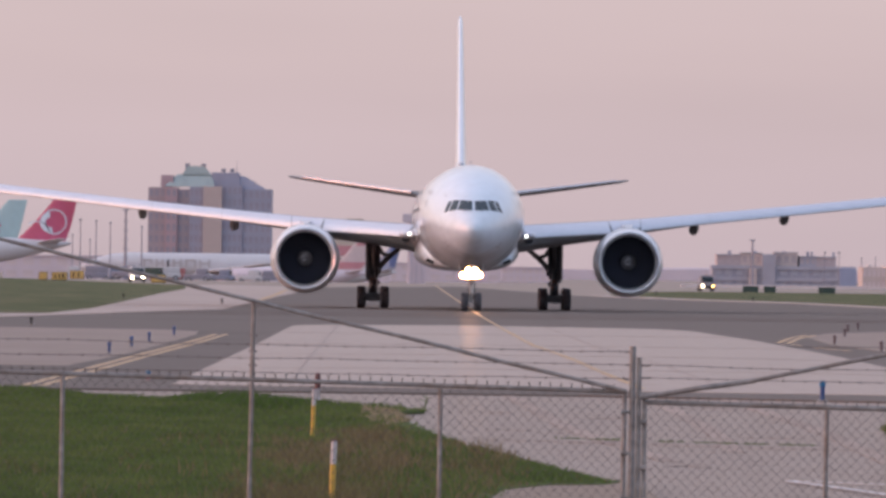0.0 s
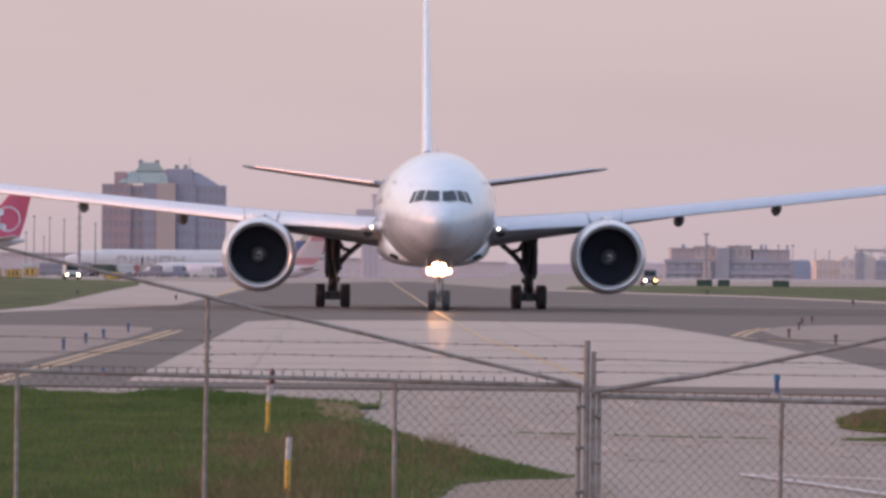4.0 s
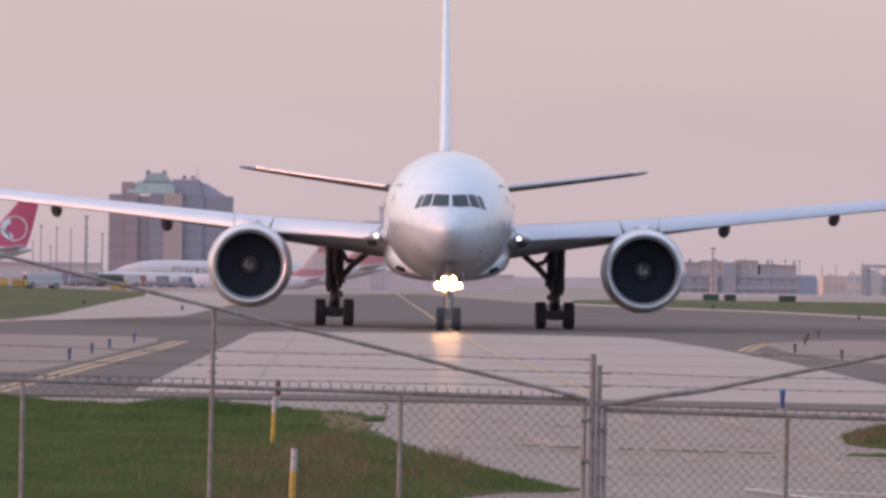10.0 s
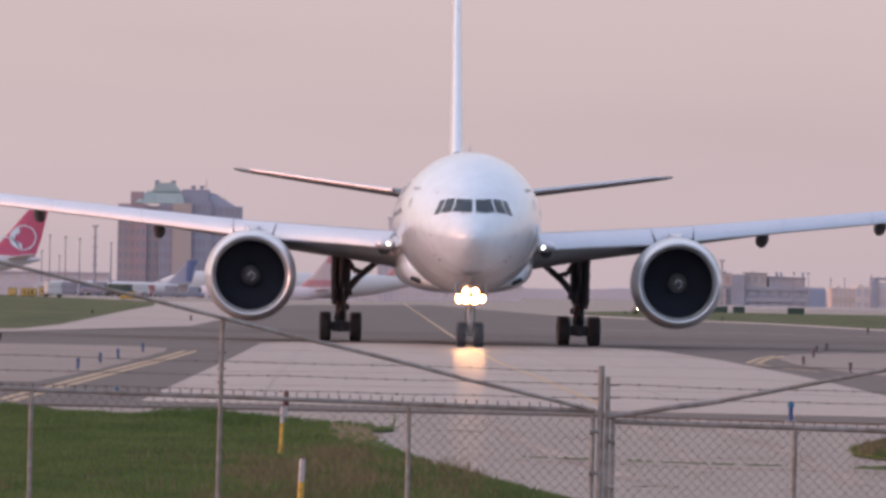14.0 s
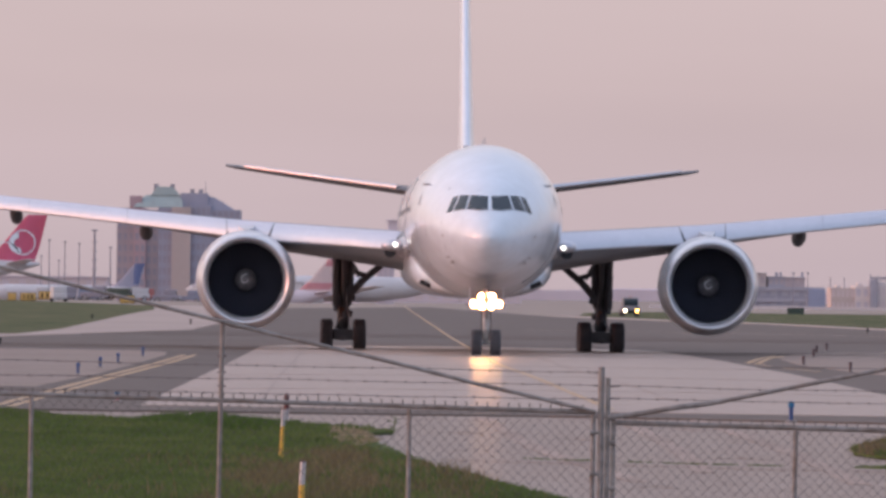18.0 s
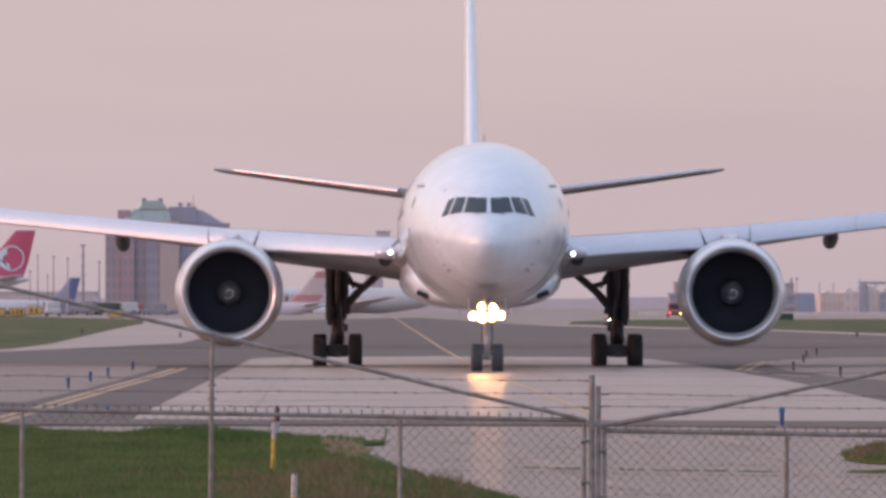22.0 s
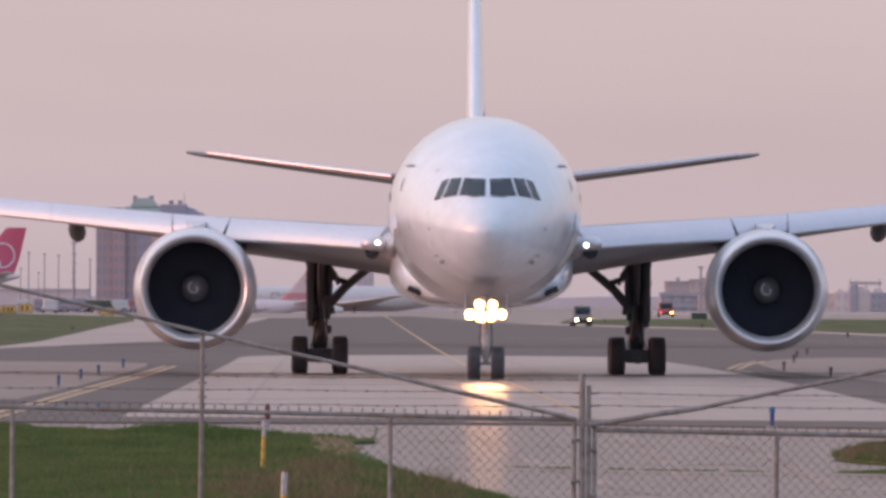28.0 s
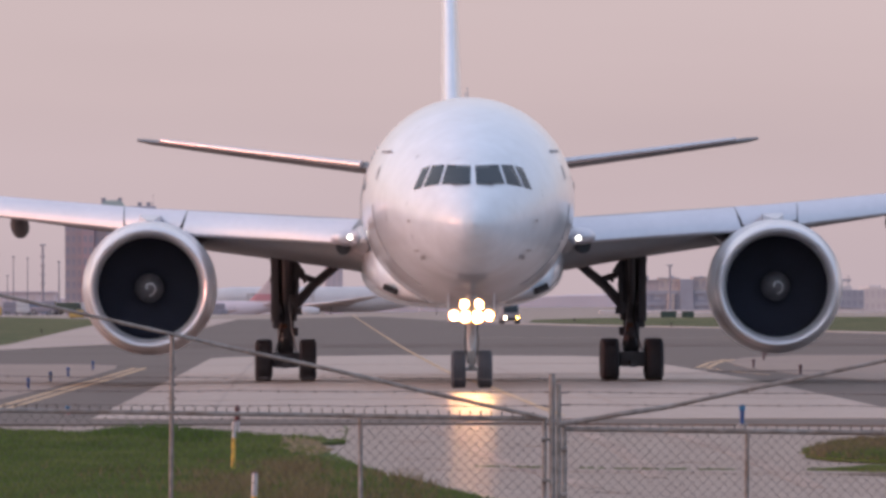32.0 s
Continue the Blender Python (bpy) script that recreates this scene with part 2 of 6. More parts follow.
M_ROOT_LAMP = glow("lit_wing_lamp", (1.0, 0.95, 0.86), 6.0)
M_HEAD = glow("lit_headlamp", (1.0, 0.80, 0.52), 16.0)
M_AMBER = glow("lit_amber_lamp", (1.0, 0.50, 0.12), 16.0)
M_REDLAMP = glow("lit_red_lamp", (1.0, 0.10, 0.12), 3.0)
M_TUGPAINT = mat("dusty_grey_paint", (0.25, 0.235, 0.25), 0.6, 0, 0.15, 2.0, 0.1)
M_BEACON = mat("red_beacon_glass", (0.45, 0.04, 0.04), 0.2, 0, 0.1, 5, 1, coat=1.0)
# red of the far fins, washed out because haze is mixed into it
M_HAZERED = mat("haze_paled_red_paint", (0.52, 0.22, 0.235), 0.5, 0, 0.08, 0.8, 0.1)
M_RED = mat("red_paint", (0.58, 0.11, 0.20), 0.42, 0, 0.08, 0.8, 0.1, 0, (0.53, 0.085, 0.14))
M_BLUE = mat("deep_blue_paint", (0.13, 0.155, 0.285), 0.45, 0, 0.08, 0.8, 0.1)
M_TEAL = mat("pale_teal_paint", (0.42, 0.56, 0.56), 0.42, 0, 0.06, 0.8, 0.1)
M_SAND = mat("sand_paint", (0.52, 0.42, 0.34), 0.42, 0, 0.08, 0.8, 0.1)
M_BLUSH = mat("blush_white_paint", (0.58, 0.45, 0.43), 0.42, 0, 0.08, 0.8, 0.1)
M_LETTER = mat("grey_gold_lettering", (0.46, 0.41, 0.40), 0.5, 0, 0.1, 1, 0.2)
M_YEL = mat("yellow_enamel", (0.62, 0.385, 0.12), 0.5, 0, 0.12, 5, 0.8)
M_POLE_Y = mat("yellow_stake_paint", (0.66, 0.37, 0.05), 0.55, 0, 0.15, 7, 1.5, 0, (0.60, 0.38, 0.08))
M_POLE_W = mat("reflective_white_tape", (0.54, 0.48, 0.475), 0.4, 0, 0.1, 8, 1)
M_DARKRED = mat("dark_red_cap", (0.11, 0.02, 0.022), 0.45, 0, 0.15, 8, 1)
M_BLUECAP = mat("blue_lens", (0.02, 0.15, 0.30), 0.35, 0, 0.15, 8, 1)
M_BLUESTK = mat("blue_marker_sleeve", (0.035, 0.075, 0.20), 0.5, 0, 0.15, 8, 1)
M_BLACK = mat("black_paint", (0.02, 0.02, 0.02), 0.7, 0, 0.1, 5, 1)
# hotel cladding, roof and glass: lifted, with distance haze put into the colours
M_BRICK = mat("red_brown_cladding", (0.41, 0.325, 0.335), 0.8, 0, 0.10, 0.5, 0.06, 0, (0.38, 0.29, 0.30))
M_PINK = mat("rose_cladding", (0.44, 0.305, 0.32), 0.8, 0, 0.08, 0.5, 0.06)
M_BEIGE = mat("beige_cladding", (0.50, 0.395, 0.36), 0.8, 0, 0.06, 0.5, 0.06)
M_BEACON = mat("amber_plastic", (0.55, 0.22, 0.07), 0.4, 0, 0.05, 3.0, 0.1)
M_SLATEBLUE = mat("blue_grey_cladding", (0.335, 0.32, 0.385), 0.7, 0, 0.08, 0.5, 0.06)
M_COPPER = mat("verdigris_roof", (0.36, 0.405, 0.385), 0.7, 0, 0.1, 0.4, 0.06)
M_WINDOW = mat("far_window_glass", (0.33, 0.295, 0.335), 0.8, 0, 0.10, 0.3, 0.05, spec=0.15)
# terminal and parking walls: haze is put into these paler, closer colours
M_PALEWALL = mat("pale_plaster_wall", (0.66, 0.56, 0.53), 0.8, 0, 0.08, 0.4, 0.05)
M_ROSEWALL = mat("dusty_rose_wall", (0.62, 0.51, 0.50), 0.8, 0, 0.1, 0.4, 0.05)
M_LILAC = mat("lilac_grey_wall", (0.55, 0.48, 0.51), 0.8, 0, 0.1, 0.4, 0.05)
M_BLUEWALL = mat("faded_blue_cladding", (0.30, 0.32, 0.42), 0.7, 0, 0.08, 0.4, 0.05)
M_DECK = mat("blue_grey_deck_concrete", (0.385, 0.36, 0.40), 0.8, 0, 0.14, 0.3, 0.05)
# darker copy of the deck concrete: shade inside the decks put into colour
M_DECKSHADE = mat("shade_dark_deck_wall", (0.325, 0.31, 0.355), 0.8, 0, 0.12, 0.3, 0.05)
M_UPPER = mat("haze_paled_rose_panels", (0.45, 0.36, 0.355), 0.8, 0, 0.14, 0.3, 0.06)
M_PEACH = mat("haze_paled_peach_panels", (0.56, 0.45, 0.41), 0.8, 0, 0.12, 0.3, 0.06)
# close to the sky's colour: distance haze is put into this paint
M_HAZEPALE = mat("haze_paled_far_paint", (0.64, 0.54, 0.56), 0.85, 0, 0.08, 0.2, 0.03, spec=0.1)
M_POLEGREY = mat("weathered_mast_steel", (0.33, 0.30, 0.33), 0.6, 0.2, 0.1, 2, 0.2)
# trees nearly sky-coloured: the distance haze is painted into them
M_FARTREE = mat("haze_paled_far_trees", (0.66, 0.555, 0.58), 0.95, 0, 0.10, 0.05, 0.008, spec=0.0)
M_VAN = mat("white_van_paint", (0.56, 0.53, 0.53), 0.4, 0, 0.06, 1, 0.2)
M_GREYVEH = mat("grey_vehicle_paint", (0.27, 0.25, 0.29), 0.45, 0, 0.1, 1, 0.2)
M_BLUEVEH = mat("blue_grey_vehicle_paint", (0.20, 0.225, 0.30), 0.45, 0, 0.1, 1, 0.2)
M_REDVEH = mat("red_vehicle_paint", (0.38, 0.14, 0.13), 0.5, 0, 0.1, 1, 0.2)
M_CANVAS = mat("dark_green_box_paint", (0.05, 0.075, 0.06), 0.7, 0, 0.15, 2, 0.3)


# ---- mesh helpers ----
def obj(name, bm, material, smooth=True):
    me = bpy.data.meshes.new(name)
    bm.normal_update()
    bm.to_mesh(me)
    bm.free()
    me.materials.append(material)
    if smooth:
        me.shade_smooth()
        me.set_sharp_from_angle(angle=radians(38))
    return new(name, me)


def part(name, bm, material, parent, label="", smooth=True):
    ob = obj(name, bm, material, smooth)
    ob.parent = parent
    if label:
        ob["label"] = label
    return ob


def again(name, ob, parent, m):
    """One more piece on the mesh of ob."""
    o = new(name, ob.data)
    o.parent = parent
    o.matrix_basis = m
    return o


def thing(name, label, category, group="", m=None):
    t = tagged(new(name), label, category, group)
    if m is not None:
        t.matrix_basis = m
    return t


def box(bm, x0, x1, y0, y1, z0, z1, bevel=0.0):
    r = bmesh.ops.create_cube(bm, size=1.0)
    bmesh.ops.transform(bm, verts=r["verts"], matrix=Matrix.Translation(((x0 + x1) / 2, (y0 + y1) / 2, (z0 + z1) / 2)) @ Matrix.Diagonal((x1 - x0, y1 - y0, z1 - z0, 1)))
    if bevel:
        edges = list({e for v in r["verts"] for e in v.link_edges})
        bmesh.ops.bevel(bm, geom=edges, offset=bevel, segments=2, profile=0.6, affect="EDGES")
    return bm


def loft(bm, rings, caps=True, closed=True):
    rows = [[bm.verts.new(p) for p in ring] for ring in rings]
    n = len(rows[0])
    for r0, r1 in zip(rows, rows[1:]):
        for i in range(n if closed else n - 1):
            j = (i + 1) % n
            bm.faces.new((r0[i], r0[j], r1[j], r1[i]))
    if caps and closed:
        bm.faces.new(rows[0][::-1])
        bm.faces.new(rows[-1])
    bmesh.ops.recalc_face_normals(bm, faces=bm.faces[:])
    return bm


def tube(bm, pts, r, n=8, r1=None):
    """A round bar through the points, tapering from r to r1."""
    pts = [Vector(p) for p in pts]
    r1 = r if r1 is None else r1
    rings = []
    for i, p in enumerate(pts):
        d = (pts[min(i + 1, len(pts) - 1)] - pts[max(i - 1, 0)]).normalized()
        a = d.orthogonal().normalized() if abs(d.z) > 0.9 else d.cross(Vector((0, 0, 1))).normalized()
        b = d.cross(a)
        q = r + (r1 - r) * i / (len(pts) - 1)
        rings.append([p + (a * math.cos(k * math.tau / n) + b * math.sin(k * math.tau / n)) * q for k in range(n)])
    return loft(bm, rings)


def lathe(bm, profile, axis="Y", n=48, at=(0, 0, 0), close=False):
    """profile: (along, radius) pairs, turned round the axis."""
    rings = []
    for s, r in profile:
        ring = []
        for k in range(n):
            c, d = math.cos(k * math.tau / n) * max(r, 0.001), math.sin(k * math.tau / n) * max(r, 0.001)
            ring.append(Vector(at) + Vector({"Y": (c, s, d), "X": (s, c, d), "Z": (c, d, s)}[axis]))
        rings.append(ring)
    if close:
        rings.append(rings[0])
    return loft(bm, rings, caps=not close)


def B():
    return bmesh.new()


def smooth_line(pts, per=8):
    """Points along a smooth curve through pts (x, y)."""
    out = []
    for i in range(len(pts) - 1):
        p0, p1, p2, p3 = [Vector(pts[max(0, min(len(pts) - 1, i + k))]) for k in (-1, 0, 1, 2)]
        for k in range(per):
            t = k / per
            out.append(0.5 * (2 * p1 + (p2 - p0) * t + (2 * p0 - 5 * p1 + 4 * p2 - p3) * t * t + (3 * p1 - p0 - 3 * p2 + p3) * t ** 3))
    return out + [Vector(pts[-1])]


def sheet(name, outline, z, material, label="", thick=0.056, curve=0):
    """A thin paved layer with the outline (x, y)."""
    pts = smooth_line(outline + [outline[0]], curve)[:-1] if curve else outline
    bm = B()
    top = [bm.verts.new((p[0], p[1], z)) for p in pts]
    low = [bm.verts.new((p[0], p[1], z - thick)) for p in pts]
    bm.faces.new(top)
    for i in range(len(pts)):
        j = (i + 1) % len(pts)
        bm.faces.new((top[i], low[i], low[j], top[j]))
    bmesh.ops.triangulate(bm, faces=bm.faces[:])
    bmesh.ops.recalc_face_normals(bm, faces=bm.faces[:])
    return tagged(obj(name, bm, material, False), label, kind="structure")


def stripe(name, pts, width, z, material, label, per=8):
    line = smooth_line(pts, per)
    bm = B()
    rows = []
    for i, p in enumerate(line):
        d = (line[min(i + 1, len(line) - 1)] - line[max(i - 1, 0)]).normalized()
        s = Vector((-d.y, d.x)) * width / 2
        up = z + rise(p.x, p.y)
        rows.append([(p.x + s.x, p.y + s.y, up), (p.x - s.x, p.y - s.y, up), (p.x - s.x, p.y - s.y, up - 0.006), (p.x + s.x, p.y + s.y, up - 0.006)])
    loft(bm, rows)
    return tagged(obj(name, bm, material, False), label, kind="structure")


# ---- ground: one sheet to the horizon, falling a few metres towards the far apron ----
def ground_z(y):
    return 0.0 if y < 1300 else -4.3 * min(1.0, (y - 1300) / 1000.0)


bm = B()
rows = []
for y in (-300, 40, 110, 226, 440, 700, 1000, 1300, 1500, 1700, 1900, 2100, 2300, 3000, 4000, 7000):
    rows.append([bm.verts.new((x, y, ground_z(y) - 0.04)) for x in (-2500, -600, -100, 100, 600, 2500)])
for r0, r1 in zip(rows, rows[1:]):
    for i in range(5):
        bm.faces.new((r0[i], r0[i + 1], r1[i + 1], r1[i]))
tagged(obj("ground", bm, M_APRON, False), "worn grey-pink concrete airfield ground", kind="structure")

sheet("taxiway_asphalt", [(-70, 223), (3, 221), (14, 214), (45, 210), (45, 560), (32.4, 675), (26.8, 765), (20.3, 805), (12, 880), (2, 1150), (-12.5, 1040), (-12.3, 570), (-20.5, 470), (-70, 440)],
      0.0, M_ASPHALT, "dark grey weathered asphalt of the crossing taxiway")
SLAB_LEFT = [(229.5, -6.1), (330, -6.2), (437, -6.45), (446, -5.6), (454, 1.7)]
SLAB_RIGHT = [(226, 12.8), (288, 12.65), (330, 12.5), (385, 11.9), (436, 10.7), (446, 9.4), (454, 1.7)]


def rise(x, y):
    """The crown of the concrete slab: a swelling of a hand's width that dies away towards its edges."""
    k = (y - 228) / 120.0
    if not 0 < k < 1:
        return 0.0
    return 0.09 * math.sin(math.pi * k) * max(0.0, 1 - ((x - 3.2) / 9.6) ** 4)


def across(chain, y):
    for (y0, x0), (y1, x1) in zip(chain, chain[1:]):
        if y <= y1:
            return x0 + (x1 - x0) * (y - y0) / (y1 - y0)
    return chain[-1][1]


bm = B()
rows = []
for k in range(61):
    ya, yb = 229.5 + 224.5 * k / 60, 226 + 228 * k / 60
    xa, xb = across(SLAB_LEFT, ya), across(SLAB_RIGHT, yb)
    line = [(xa + (xb - xa) * i / 16, ya + (yb - ya) * i / 16) for i in range(17)]
    rows.append([bm.verts.new((xa, ya, -0.044))] + [bm.verts.new((x, y, 0.012 + rise(x, y))) for x, y in line] + [bm.verts.new((xb, yb, -0.044))])
for r0, r1 in zip(rows, rows[1:]):
    for i in range(18):
        bm.faces.new((r0[i], r0[i + 1], r1[i + 1], r1[i]))
bm.faces.new(rows[0])
tagged(obj("taxiway_slab", bm, M_SLAB), "light concrete slab across the taxiway", kind="structure")
sheet("side_pad", [(-70, 262), (-9.8, 266), (-9.35, 300), (-9.2, 335), (-9.2, 380), (-9.5, 396), (-11, 403), (-17, 406), (-70, 400)], 0.012, M_PAD,
      "light concrete pad beside the taxiway")
sheet("side_pad_2", [(16.2, 318), (14.9, 346), (14.2, 372), (14.6, 405), (16.2, 430), (19.2, 446), (70, 452), (70, 300)], 0.012, M_PAD,
      "light concrete pad beside the taxiway")
sheet("pale_shoulder", [(-70, 452), (-20.6, 475), (-12.4, 572), (-12.6, 1040), (-24, 1090), (-27, 1061), (-23.7, 930), (-22.6, 809), (-21.1, 690), (-19.5, 560), (-19.9, 508), (-24, 503), (-70, 476)], 0.012, M_SHOULDER,
      "pale sunlit concrete shoulder of the taxiway")
sheet("pale_shoulder_2", [(32.4, 675), (45, 560), (70, 500), (70, 520), (46, 585), (33.6, 698), (27.8, 788), (21, 832), (15, 900), (12, 880), (20.3, 805), (26.8, 765)], 0.016, M_SHOULDER,
      "narrow pale concrete shoulder of the taxiway")
sheet("far_grass", [(-90, 455), (-70, 480), (-24, 508), (-19.8, 512), (-19.4, 560), (-21.0, 690), (-22.5, 809), (-23.6, 930), (-26.8, 1061), (-40, 1160), (-56, 1290), (-110, 1290), (-110, 470)], 0.02, M_FAR_TURF,
      "mown green grass island beside the taxiway")
sheet("far_grass_2", [(21, 835), (27.9, 790), (33.7, 700), (48, 590), (80, 540), (110, 560), (110, 1080), (60, 1074), (36.4, 1068), (25, 1062), (17, 1000), (15, 905)], 0.02, M_FAR_TURF,
      "mown green grass island beside the taxiway")
sheet("taxiway_wear", [(-30, 520), (28, 520), (27, 548), (-30, 552)], 0.004, M_RUBBER_MARK, "darker worn band of asphalt", curve=4)
sheet("taxiway_wear_2", [(12.3, 357), (13.4, 358), (16.2, 357), (16.4, 360), (13.6, 363.5), (12.4, 361)], 0.016, M_RUBBER_MARK, "dark tyre-blackened band of asphalt", curve=4)
stripe("pavement_joint", [(-4.55, 448), (-4.1, 350), (-3.45, 232)], 0.055, 0.018, M_JOINT, "dark tarred joint in the concrete")
stripe("pavement_joint_2", [(4.6, 450), (5.3, 350), (6.6, 232)], 0.05, 0.018, M_JOINT, "dark tarred joint in the concrete")
for k, y in enumerate((262, 300, 345, 396)):
    stripe("pavement_joint_%d" % (k + 3), [(-6.1, y), (12.1, y + 3)], 0.22, 0.02, M_FILLER, "filled cross joint in the concrete", 16)

stripe("centre_line", [(-0.9, 1200), (0.0, 985), (1.55, 640), (2.1, 520), (2.75, 410), (3.2, 345), (4.05, 266), (4.6, 232)], 0.17, 0.022, M_YELLOW, "worn yellow taxiway centre line")
for k, dx in enumerate((-0.19, 0.19)):
    stripe("edge_line_%d" % (k + 1), [(-8.35 + dx, 384), (-8.45 + dx, 345), (-8.72 + dx, 300), (-8.95 + dx, 250), (-9.05 + dx, 225)], 0.2, 0.006, M_YELLOW, "worn double yellow edge line")
    stripe("edge_line_%d" % (k + 3), [(15.3 - dx, 421), (14.7 - dx, 412), (14.0 - dx, 402), (12.7 - dx, 377)], 0.2, 0.006, M_YELLOW, "worn double yellow edge line")
stripe("edge_line_5", [(12.75, 377), (13.0, 362), (13.3, 355), (13.9, 345)], 0.12, 0.006, M_YELLOW, "worn yellow edge line", 6)
stripe("edge_line_6", [(-12.6, 700), (-13.4, 820), (-14.5, 940)], 0.5, 0.02, M_YELLOW, "worn yellow edge line", 4)
stripe("edge_line_7", [(7, 623), (14, 617), (28, 600), (44, 572)], 0.55, 0.006, M_SHOULDER, "faded pale edge line", 6)
stripe("stand_line_1", [(4.66, 135.7), (5.4, 130.5), (6.1, 124.5)], 0.10, 0.004, M_WHITE_MARK, "worn white pavement line", 4)
stripe("stand_line_2", [(4.7, 135.9), (5.7, 134.6), (6.9, 132.6)], 0.08, 0.004, M_WHITE_MARK, "worn white pavement line", 4)


# ---- near grass: a tongue of turf with blades, tall weeds along its edge ----
TONGUE = [(0.45, 96), (0.5, 120), (0.8, 127.5), (1.4, 130.5), (2.05, 131), (2.35, 132.5), (1.75, 139), (1.16, 147), (0.58, 153.6), (0.06, 163), (-0.14, 169), (-0.54, 179), (-0.95, 190.5), (-0.32, 193.2), (-0.3, 194.2), (-0.88, 197), (-1.35, 200.5), (-1.95, 198), (-2.0, 193.5), (-2.6, 195.5), (-3.8, 198), (-5.1, 200.5), (-6.0, 204), (-6.9, 208.5), (-8.3, 211), (-12, 212), (-30, 213), (-30, 96)]
STRAW = [(-1.6, 199), (-1.05, 197.5), (-0.78, 191), (-0.6, 182), (-0.85, 174.5), (-1.35, 177), (-1.6, 188)]
TUFT = [(7.7, 176), (7.95, 179.5), (8.3, 183), (8.8, 186), (11, 188), (14, 189), (14, 168), (9.0, 169.5), (8.4, 170.5), (7.95, 172.5)]
sheet("grass_verge", TONGUE, 0.03, M_TURF, "lush green grass verge inside the fence")
sheet("grass_verge_2", TUFT, 0.03, M_TURF, "dry green grass verge inside the fence")


def inside(p, poly):
    x, y, c = p[0], p[1], False
    for (x0, y0), (x1, y1) in zip(poly, poly[1:] + poly[:1]):
        if (y0 > y) != (y1 > y) and x < (x1 - x0) * (y - y0) / (y1 - y0) + x0:
            c = not c
    return c


def edge_distance(p, poly):
    best = 99.0
    for a, b in zip(poly, poly[1:] + poly[:1]):
        a, b = Vector(a), Vector(b)
        d = b - a
        t = max(0, min(1, (Vector(p) - a).dot(d) / d.length_squared))
        best = min(best, (Vector(p) - a - d * t).length)
    return best


def blades(name, poly, y0, y1, count, tall, width, material, label, where, seed):
    """Tufts of bent blades scattered over poly."""
    rng = random.Random(seed)
    verts, faces, made = [], [], 0
    while made < count:
        y = rng.uniform(y0, y1)
        x = rng.uniform(-0.06, 0.06) * y
        if not inside((x, y), poly):
            continue
        e = edge_distance((x, y), poly)
        k = where(x, y, e)
        low = min(1.0, 0.3 + e * 1.1) if x > -2.0 and poly is TONGUE else 1.0
        made += 1
        if rng.random() > k:
            continue
        for _ in range(4):
            bx, by = x + rng.gauss(0, 0.06), y + rng.gauss(0, 0.08)
            h = tall * rng.uniform(0.45, 1.15) * (0.55 + 0.75 * noise.noise((x * 0.8, y * 0.16, seed)) + 0.3)
            h = max(0.04, h * low)
            if name == "weeds":
                h *= max(0.3, min(1.0, (182 - y) / 26))
            lean, turn = rng.gauss(0, 0.28) * h, rng.uniform(0, math.tau)
            wx, wy = math.cos(turn) * width / 2, math.sin(turn) * width / 2
            n = len(verts)
            verts += [(bx - wx, by - wy, 0.02), (bx + wx, by + wy, 0.02), (bx + wx * 0.7 + lean * 0.4, by, h * 0.6), (bx - wx * 0.7 + lean * 0.4, by, h * 0.6), (bx + lean, by, h)]
            faces += [(n, n + 1, n + 2, n + 3), (n + 3, n + 2, n + 4)]
    me = bpy.data.meshes.new(name)
    me.from_pydata(verts, [], faces)
    me.materials.append(material)
    return tagged(new(name, me), label, "grass", kind="stuff")


def brown(x, y):
    """How far the dry weeds take over, 0 to 1."""
    mid = -1.5 + 0.35 * noise.noise((y * 0.05, 1.7, 3))
    belt = max(0.0, min(1.0, 1.75 - abs(x - mid) / 0.72)) * max(0.0, min(1.0, (183 - y) / 8))
    rest = (0.42 if x > mid else 0.08) * max(0.0, 0.6 + 1.3 * noise.noise((x * 0.9 + 5, y * 0.09, 6)))
    return max(belt, min(0.8, rest)) * (0.8 + 0.55 * noise.noise((x * 1.3, y * 0.12, 2)))


def lush(x, y, e):
    if inside((x, y), STRAW):
        return 0.06
    return max(0.12, 1.0 - 0.9 * brown(x, y)) * (1.0 if e > 0.3 else 0.75)


def weedy(x, y, e):
    return 0.0 if inside((x, y), STRAW) else brown(x, y) ** 1.3


blades("grass", TONGUE, 104, 228, 46000, 0.19, 0.04, M_BLADE, "lush uneven green grass blades", lush, 3)
blades("weeds", TONGUE, 104, 212, 34000, 0.30, 0.022, M_WEED, "dry brown weed stalks along the verge", weedy, 5)
blades("tall_grass", [(-5.4, 195), (-3.4, 190), (-1.95, 187), (-2.0, 193), (-3.5, 197), (-5.6, 201.5)], 186, 202, 3000, 0.30, 0.04, M_LUSH, "tall dark green grass fringe", lambda x, y, e: min(0.9, e * 2.2) * (0.6 + 0.6 * noise.noise((x * 2, y * 0.3, 4))), 9)
blades("bushy_weeds", [(-0.75, 127), (-0.2, 127), (0.15, 132), (-0.1, 136), (-0.55, 135.5), (-0.8, 131)], 126, 137, 1500, 0.22, 0.05, M_LUSH, "dark leafy weed clump", lambda x, y, e: min(1.0, e * 4), 31)
sheet("bare_soil", STRAW, 0.036, M_SOIL, "bare pale soil in the verge", curve=4)
blades("straw", STRAW, 174, 200, 2400, 0.06, 0.026, M_STRAW, "pale dry straw on bare soil", lambda x, y, e: 0.55 + 0.9 * noise.noise((x * 2.1, y * 0.2, 9)), 14)
